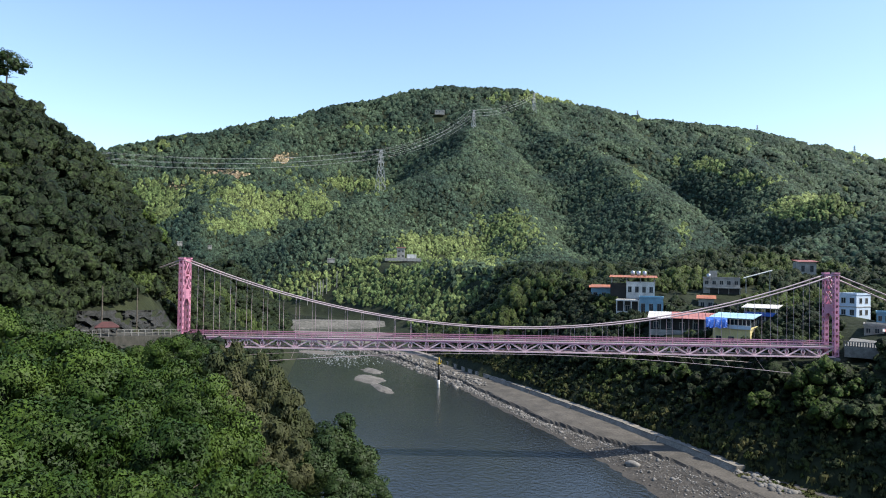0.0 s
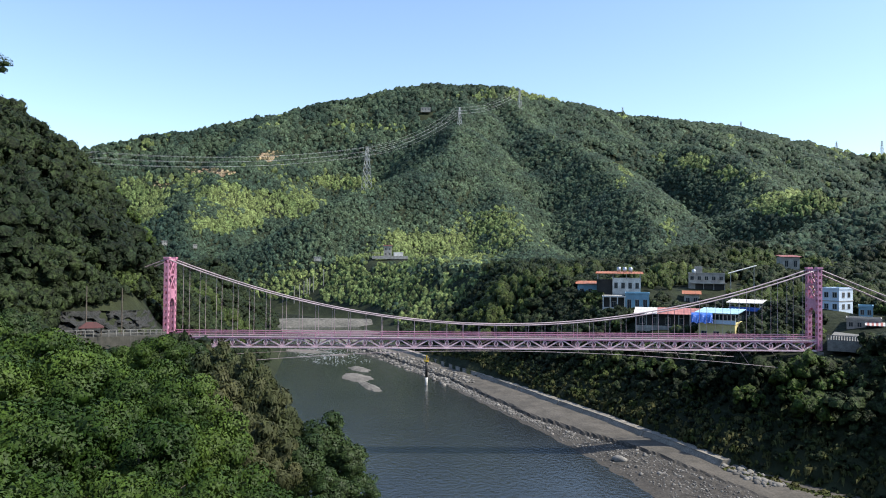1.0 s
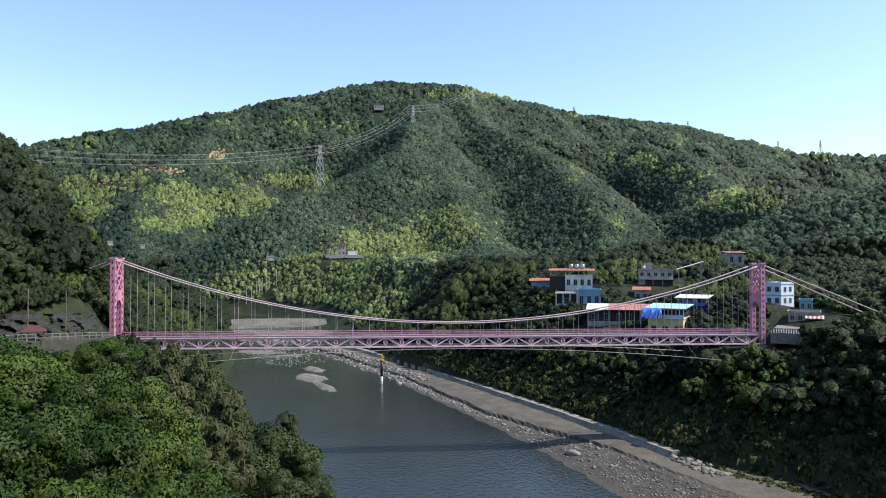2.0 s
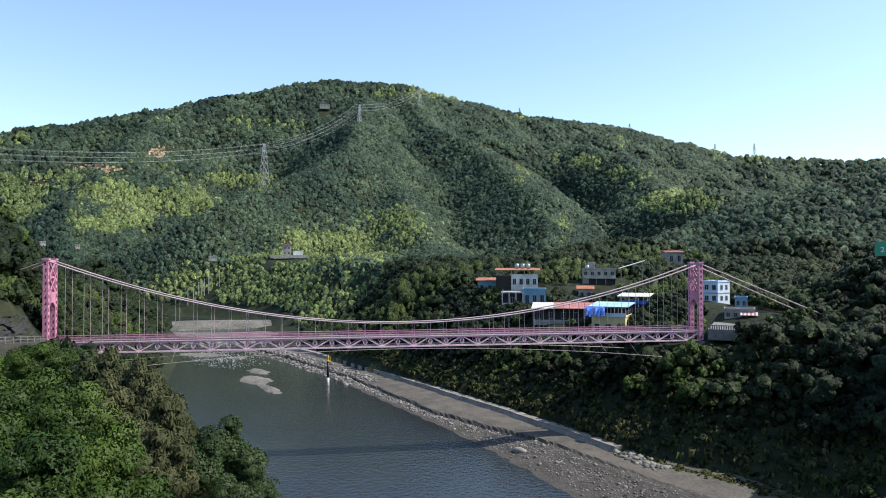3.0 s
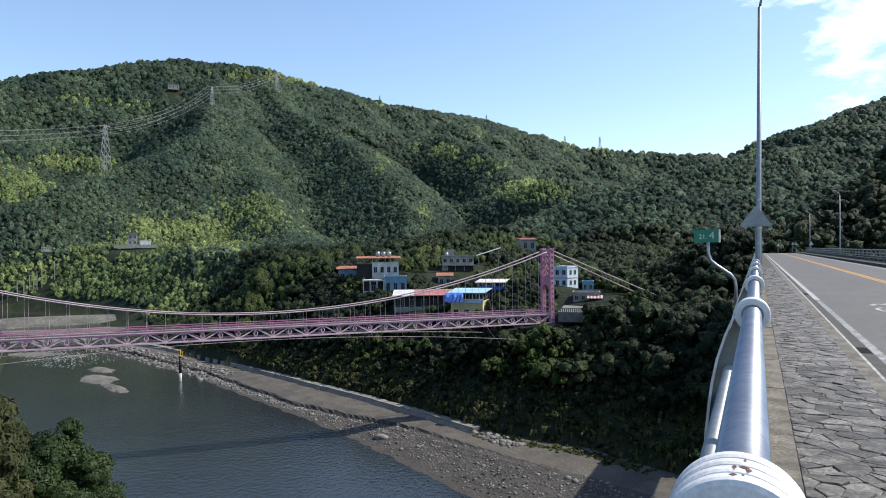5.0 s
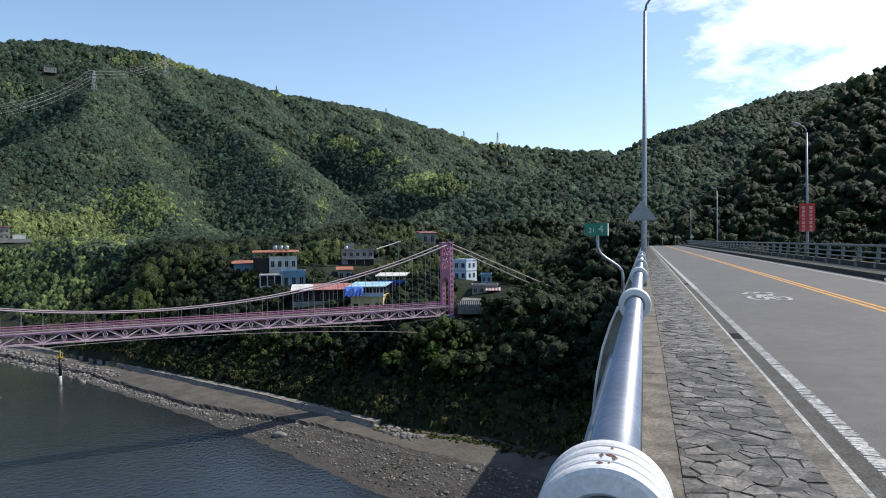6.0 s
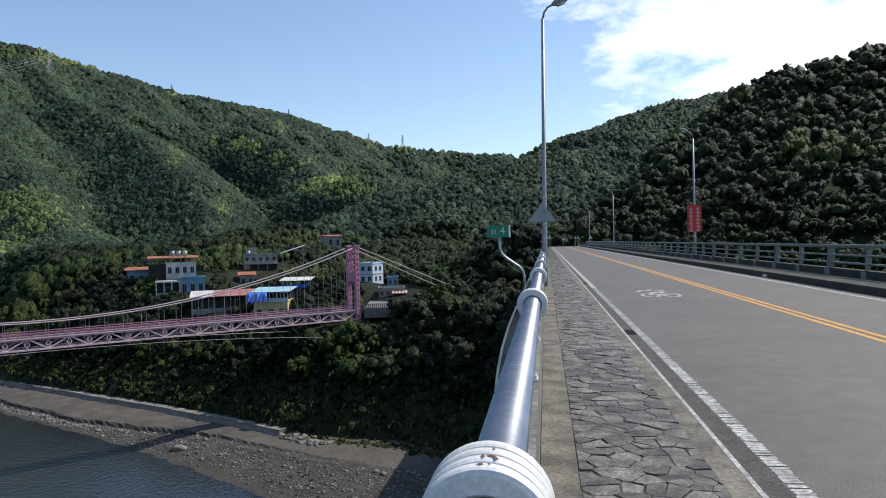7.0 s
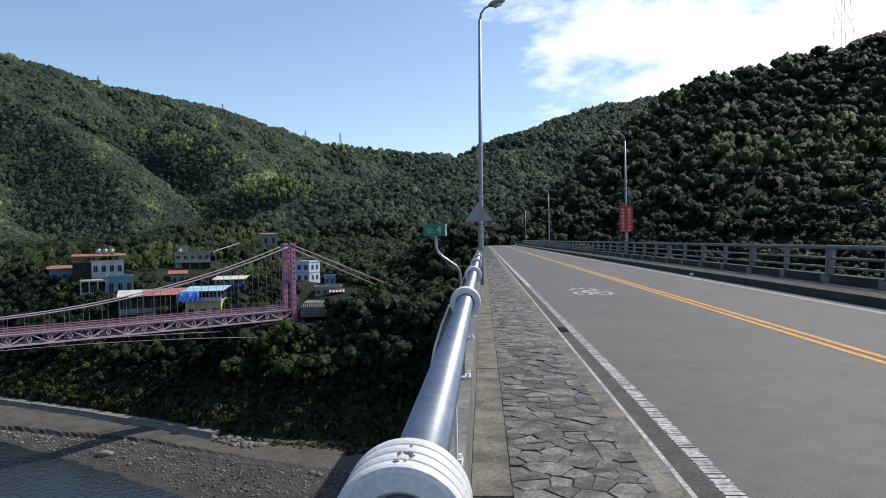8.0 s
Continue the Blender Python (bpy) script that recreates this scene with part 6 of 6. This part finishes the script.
for k, (a, d, e, s, kind) in enumerate(PLANTED):
    p = spot(a, d, 0)
    top = 1.5 + d * math.tan(radians(e))
    m = pose(p.x, p.y, top - HEIGHT[kind] * s * 1.06, 0, 0, trs.uniform(0, 360)) @ Matrix.Diagonal((s, s, s, 1))
    if KINDS[kind].location.length == 0:
        KINDS[kind].matrix_basis = m
    else:
        c = copy_thing(KINDS[kind], m)
        c.matrix_basis = m
# the bank under them
low = wooded(seen_places(22, 100, lambda d: 3.2, 24, 45, 83), 0)
lr_ = 2.0 * rs.uniform(0.6, 1.4, len(low))
keep = (low[:, 2] + lr_ * 1.7 - 1.5) / np.hypot(low[:, 0], low[:, 1]) < -0.2
low, lr_ = low[keep], lr_[keep]
low[:, 2] += lr_ * 0.4
wood("undergrowth", low, lr_, 38, M_DARKLEAF, "dark undergrowth on the steep near bank", boughs=8, leaves=160, leaf=0.09, spread=0.75, size=(0.25, 0.45))
# the lone tree on the ridge
lone = tree("ridge_tree", "lone dark tree standing out on the ridge", 75, 9, 4.2, 0.5, 500, M_DARKLEAF, 1.2, 0.0, 0.6, 20)
p = spot(6.8, 522, 0)
lone.matrix_basis = pose(p.x, p.y, float(land(p.x, p.y)) + 1.5)
lone = tree("ridge_tree", "tall tree with an open crown on the near hill", 76, 12, 5.0, 0.22, 2600, M_DARKLEAF, 1.2, 0.0, 1.0, 30)
p = spot(76.9, 205, 0)
lone.matrix_basis = pose(p.x, p.y, 1.5 + 205 * math.tan(radians(14.0)) - 12)



# ---- on the road bridge: far railing, lamps, signs, paving ----
def far_post(double):
    """A curved plate post of the railing across the road, single or paired, on a pale pad."""
    th = thing("guard_post", "paired grey-green guard rail posts on a pale pad" if double else "single grey-green guard rail post", "post", (0, 0, 0), "posts of the far railing")
    for y in ((-0.09, 0.09) if double else (0.0,)):
        outline = [(8.99, 0.42), (9.11, 0.42), (9.15, 0.62), (9.17, 0.85), (9.16, 1.05), (9.11, 1.17), (9.03, 1.17), (9.05, 1.0), (9.04, 0.8), (9.0, 0.6)]
        part("plate", Shape().prism(outline, 0.05, Matrix(((1, 0, 0, 0), (0, 0, 1, y - 0.025), (0, 1, 0, 0), (0, 0, 0, 1)))), M_GREYPAINT, th)
        part("flange", Shape().beam((9.0, y, 0.42), (9.035, y, 1.12), 0.07, 0.02, (1, 0, 0)), M_GREYPAINT, th)
    part("pad", Shape().box((8.925, -0.22 if double else -0.15, 0.14), (8.949, 0.22 if double else 0.15, 0.40)), M_CONCRETE_PALE, th, "pale concrete pad")
    return th


M_CONCRETE_PALE = shader("pale_patch", (0.24, 0.25, 0.25), 0.85, tint=(0.18, 0.185, 0.19), scale=0.4, fine=0.2)
for double, y0 in ((True, 18.9), (False, 21.55)):
    post = far_post(double)
    post.matrix_basis = pose(0, y0, 0)
    for k in range(-2, 27):
        if k:
            copy_thing(post, pose(0, y0 + k * 5.3, 0))
fr_ = thing("guard_rail", "grey-green pipe guard rail across the road", "railing")
part("top_pipe", Shape().tube([(9.08, 4, 1.12), (9.08, 165, 1.12)], 0.055, 14), M_GREYPAINT, fr_, smooth=True)
for z in (0.84, 0.60):
    part("lower_pipe", Shape().tube([(9.06, 4, z), (9.06, 165, z)], 0.034, 10), M_GREYPAINT, fr_, smooth=True)


def lamp(x, y, toward, label, head=9.0):
    th = thing("street_lamp", label, "street lamp", (x, y, 0), "lamps of the road bridge")
    part("pole", Shape().tube([(0, 0, 0.0), (0, 0, 1.2), (0, 0, head - 0.35)], [0.085, 0.08, 0.05], 12), M_LAMPPOST, th, smooth=True)
    part("base", Shape().box((-0.16, -0.16, -0.3), (0.16, 0.16, 0.03)), M_GREYCON, th)
    part("arm", Shape().tube([(0, 0, head - 0.4), (toward * 0.04, 0, head - 0.15), (toward * 0.16, 0, head + 0.02), (toward * 0.36, 0, head + 0.12)], 0.035, 8), M_LAMPPOST, th, smooth=True)
    hd = Shape().tube([(toward * 0.30, 0, head + 0.10), (toward * 0.42, 0, head + 0.15), (toward * 0.68, 0, head + 0.24), (toward * 0.82, 0, head + 0.28)], [0.05, 0.105, 0.11, 0.04], 10)
    part("lamp_head", hd, M_DULLWALL, th, "grey oval lamp head", smooth=True)
    part("diffuser", Shape().tube([(toward * 0.46, 0, head + 0.09), (toward * 0.70, 0, head + 0.17)], [0.08, 0.07], 10), M_WHITE, th, "pale lamp glass", smooth=True)
    for z in (1.6, 2.05, 2.9):
        part("strap", Shape().tube([(0, 0, z - 0.03), (0, 0, z + 0.03)], 0.09, 12), M_STEEL, th)
    return th


post = lamp(-0.085, 22.9, 1, "tall slim grey street lamp on the parapet, carrying signs")
post.matrix_basis = pose(-0.085, 22.9, 0, 0, 0.75, 0)
part("sticker", Shape().tube([(0, 0, 2.2), (0, 0, 2.34)], 0.084, 12), M_WHITE, post, "pale sticker")
for y in (45.5, 98.0, 151.5):
    lamp(9.18, y, -1, "tall grey street lamp behind the guard rail", 8.0)
# triangular sign seen from behind
ts = thing("warning_sign", "grey back of a triangular warning sign on the lamp", "road sign", (-0.13, 22.70, 2.1))
tri = [(-0.42, 0), (0.42, 0), (0.44, 0.04), (0.03, 0.60), (-0.03, 0.60), (-0.44, 0.04)]
part("plate", Shape().prism(tri, 0.01, Matrix(((1, 0, 0, 0), (0, 0, 1, 0.02), (0, 1, 0, 0), (0, 0, 0, 1)))), M_LAMPPOST, ts)
for z in (0.1, 0.34):
    part("stiffener", Shape().box((-0.25 + z * 0.4, -0.005, z), (0.25 - z * 0.4, 0.018, z + 0.035)), M_LAMPPOST, ts)
tb = thing("sign_panel", "narrow grey sign panel edge-on beside the lamp", "road sign", (-0.13, 23.3, 0.95))
part("panel", Shape().box((-0.03, -0.01, 0), (0.16, 0.01, 1.05)), M_LAMPPOST, tb)
part("bracket", Shape().box((-0.08, -0.4, 0.5), (-0.03, 0.01, 0.55)), M_LAMPPOST, tb)

# kilometre sign on a cranked pole outside the parapet
km = thing("kilometre_sign", "green kilometre sign reading 21.4 on a cranked grey pole", "road sign", (0, 14.0, 0))
crank = [(-0.47, 0, 0.1), (-0.47, 0, 0.80), (-0.49, 0, 0.90), (-0.56, 0, 0.99), (-0.80, 0, 1.16), (-0.90, 0, 1.25), (-0.94, 0, 1.36), (-0.95, 0, 1.78)]
part("pole", Shape().tube(crank, 0.03, 10), M_STEEL, km, smooth=True)
part("board", Shape().box((-1.19, -0.06, 1.59), (-0.76, -0.035, 1.83)), M_GREEN_SIGN, km, "dark green sign board")
part("side_board", Shape().box((-0.757, -0.06, 1.59), (-0.735, 0.14, 1.83)), M_WHITE, km, "pale edge of the second face")
part("clamp", Shape().tube([(-0.38, 0, 0.35), (-0.47, 0, 0.35)], 0.02, 8), M_STEEL, km)


def lettering(text, size, at_, parent, material, label=""):
    cu = bpy.data.curves.new("lettering", "FONT")
    cu.body, cu.size, cu.extrude = text, size, 0.002
    tmp = bpy.data.objects.new("lettering", cu)
    scene.collection.objects.link(tmp)
    bpy.context.view_layer.update()
    me = bpy.data.meshes.new_from_object(tmp.evaluated_get(bpy.context.evaluated_depsgraph_get()))
    bpy.data.objects.remove(tmp)
    me.materials.clear()
    me.materials.append(material)
    return part("lettering", me, material, parent, label, m=pose(*at_, 90, 0, 0))


lettering("21.", 0.125, (-1.11, -0.063, 1.655), km, M_WHITE, "white figures")
lettering("4", 0.2, (-0.925, -0.063, 1.655), km, M_WHITE, "larger white figure")

# red notice on the second lamp; its writing is too small to read
rn = thing("notice_board", "red notice board with two columns of white writing", "sign", (9.12, 45.3, 0))
part("board", Shape().box((-0.42, -0.09, 1.85), (0.42, -0.06, 3.5)), M_RED_SIGN, rn)
for cx in (-0.2, 0.2):
    for k in range(7):
        z = 3.30 - k * 0.22
        for i in range(3):
            part("writing_bar", Shape().box((cx - 0.085 + 0.02 * (k % 2), -0.096, z - 0.055 * i - 0.012), (cx + 0.085 - 0.025 * ((i + k) % 2), -0.0905, z - 0.055 * i + 0.012)), M_WHITE, rn)
for z in (2.1, 3.2):
    part("bracket", Shape().box((-0.05, -0.06, z), (0.17, 0.05, z + 0.05)), M_LAMPPOST, rn)
# small signs at the far end of the bridge
for x, y, h, w in ((0.6, 118.0, 2.4, 0.7), (3.6, 150.0, 2.0, 0.6), (6.4, 156.0, 2.3, 0.6), (9.35, 151.0, 2.4, 0.9), (7.2, 160.0, 2.2, 0.6)):
    sg = thing("road_sign", "small pale road sign at the end of the bridge", "road sign", (x, y, 0))
    part("post", Shape().tube([(0, 0, -0.4), (0, 0, h)], 0.045, 8), M_LAMPPOST, sg)
    part("plate", Shape().prism([(-w / 2, 0), (w / 2, 0), (0, w * 0.87)], 0.03, Matrix(((1, 0, 0, 0), (0, 0, 1, -0.06), (0, 1, 0, h - w * 0.8), (0, 0, 0, 1)))), M_WHITEWALL, sg)

# drain grates and the lane symbol
for y in (11.5, 24.5, 38.0):
    g = thing("drain_grate", "dark iron drain grate in the gutter", "drain", (1.265, y, 0.004))
    part("frame", Shape().box((-0.085, -0.3, 0), (0.085, 0.3, 0.004)), M_DARK, g)
    for k in range(9):
        part("bar", Shape().box((-0.07, -0.27 + k * 0.065, 0.004), (0.07, -0.245 + k * 0.065, 0.010)), M_DARK, g)
sy = thing("lane_symbol", "worn white painted cycle symbol on the lane", "road marking", (2.92, 19.7, 0.004))
for k, (cx, cy) in enumerate(((-0.26, -0.75), (0.26, -0.75))):
    pts = [(cx + 0.2 * math.cos(a), cy + 0.62 * math.sin(a), 0.003) for a in (math.pi * 2 * i / 18 for i in range(19))]
    s = Shape()
    for a, b in zip(pts, pts[1:]):
        s.beam(a, b, 0.1, 0.003)
    part("wheel", s, M_WHITE_LINE, sy)
s = Shape()
for a, b in (((-0.26, -0.75), (-0.05, 0.35)), ((-0.05, 0.35), (0.26, -0.75)), ((-0.18, 0.35), (0.16, 0.35)), ((0.02, -0.75), (0.2, 0.45)), ((0.2, 0.45), (0.36, 0.7)), ((-0.2, 0.75), (0.05, 1.3)), ((0.12, 0.85), (0.4, 1.25)), ((-0.45, 0.5), (-0.25, 1.1))):
    s.beam((*a, 0.0035), (*b, 0.0035), 0.13, 0.003)
part("frame_mark", s, M_WHITE_LINE, sy)
tagged(new("litter", Shape().prism([(0, 0), (0.16, 0.03), (0.2, 0.14), (0.06, 0.18)], 0.1, pose(7.55, 26.2, 0.002)).mesh("litter", M_WHITE)), "crumpled white scrap by the far kerb", "litter")
tagged(new("expansion_joint", Shape().box((-0.09, 16.55, 0.031), (1.14, 16.62, 0.035)).mesh("expansion_joint", M_CONCRETE)), "pale joint strip across the pavement", "joint", kind="structure")

# gutter dirt and the concrete band along the kerb
strip("kerb_band", (0.985, Y0, -0.35), (1.149, Y1, 0.018), M_CONCRETE, "stained concrete band between paving and kerb", "pavement")
M_GUTTER = shader("gutter_dirt", (0.055, 0.050, 0.042), 0.95, tint=(0.075, 0.072, 0.066), scale=0.25, fine=0.4, speckle=0.4, bump_scale=70)
strip("gutter", (1.186, Y0, 0.0005), (1.348, Y1, 0.0035), M_GUTTER, "dark dirty gutter beside the kerb", "gutter")


# the near stretch of the edge line: raised ribs, worn away in places
rib_rng = random.Random(21)
ribs = Shape()
y = Y0
while y < 22.0:
    if rib_rng.random() > 0.05:
        a, b = 1.350 + rib_rng.uniform(0, 0.014), 1.485 - rib_rng.uniform(0, 0.018)
        ribs.prism([(a, y), (b, y + rib_rng.uniform(-0.006, 0.006)), (b - rib_rng.uniform(0, 0.01), y + 0.034), (a + rib_rng.uniform(0, 0.01), y + 0.036)], 0.004, pose(0, 0, 0.001))
    if rib_rng.random() > 0.18:
        ribs.prism([(1.352 + rib_rng.uniform(0, 0.02), y + 0.034), (1.482 - rib_rng.uniform(0, 0.02), y + 0.034), (1.482 - rib_rng.uniform(0, 0.02), y + 0.059), (1.352 + rib_rng.uniform(0, 0.02), y + 0.059)], 0.002, pose(0, 0, 0.0012))
    y += 0.058
tagged(new("white_line", ribs.mesh("white_line", M_WHITE_LINE)), "ribbed white edge line, chipped and worn", "road marking", kind="structure")


# crazy paving: irregular slates with open joints
def slates(y0, y1, seed):
    rg = random.Random(seed)
    seeds = []
    ny = int((y1 - y0) / 0.118)
    for j in range(-1, ny + 1):
        for i in range(-1, 7):
            seeds.append((0.14 + (i + 0.5 + rg.uniform(-0.6, 0.6) + 0.3 * (j % 2)) * 0.165, y0 + (j + 0.5 + rg.uniform(-0.6, 0.6)) * 0.118))
    seeds = [q for q in seeds if rg.random() > 0.30]
    for k, (sx, sy_) in enumerate(seeds):
        poly = [(0.145, sy_ - 0.5), (0.98, sy_ - 0.5), (0.98, sy_ + 0.5), (0.145, sy_ + 0.5)]
        for qx, qy in seeds[max(0, k - 26):k + 27]:
            if (qx, qy) == (sx, sy_):
                continue
            dx, dy = qx - sx, qy - sy_
            n = math.hypot(dx, dy)
            if n > 0.7:
                continue
            lim = (n / 2 * rg.uniform(0.97, 1.0) - rg.uniform(0.001, 0.005))
            out = []
            for a, b in zip(poly, poly[1:] + poly[:1]):
                da, db = ((a[0] - sx) * dx + (a[1] - sy_) * dy) / n - lim, ((b[0] - sx) * dx + (b[1] - sy_) * dy) / n - lim
                if da <= 0:
                    out.append(a)
                if da * db < 0:
                    t = da / (da - db)
                    out.append((a[0] + (b[0] - a[0]) * t, a[1] + (b[1] - a[1]) * t))
            poly = out
            if len(poly) < 3:
                break
        if len(poly) < 3:
            continue
        cx, cy = sum(p[0] for p in poly) / len(poly), sum(p[1] for p in poly) / len(poly)
        h, tx, ty = rg.uniform(0.022, 0.031), rg.uniform(-0.04, 0.04), rg.uniform(-0.04, 0.04)
        s = Shape()
        n = len(poly)
        rim = [(x + (cx - x) * 0.05 + rg.uniform(-0.006, 0.006), y + (cy - y) * 0.05 + rg.uniform(-0.006, 0.006)) for x, y in poly]
        s.v = [(x, y, 0.0) for x, y in poly] + [(x, y, h - 0.006 + (x - cx) * tx + (y - cy) * ty) for x, y in poly] + [(x, y, h + (x - cx) * tx + (y - cy) * ty) for x, y in rim]
        s.f = [(r * n + i, r * n + (i + 1) % n, (r + 1) * n + (i + 1) % n, (r + 1) * n + i) for r in (0, 1) for i in range(n)] + [tuple(range(2 * n, 3 * n))]
        yield cy, s


rest = Shape()
pave = thing("stone_pavement", "crazy paving of dark grey slates on the bridge", "pavement", kind="structure")
for k, (y, s) in enumerate(slates(Y0, 55.0, 12)):
    if 3.0 < y < 9.6:
        part("slate", s, M_STONE, pave)
    else:
        rest.add(s.v, s.f)
tagged(part("slates", rest, M_STONE, pave), kind="stuff")
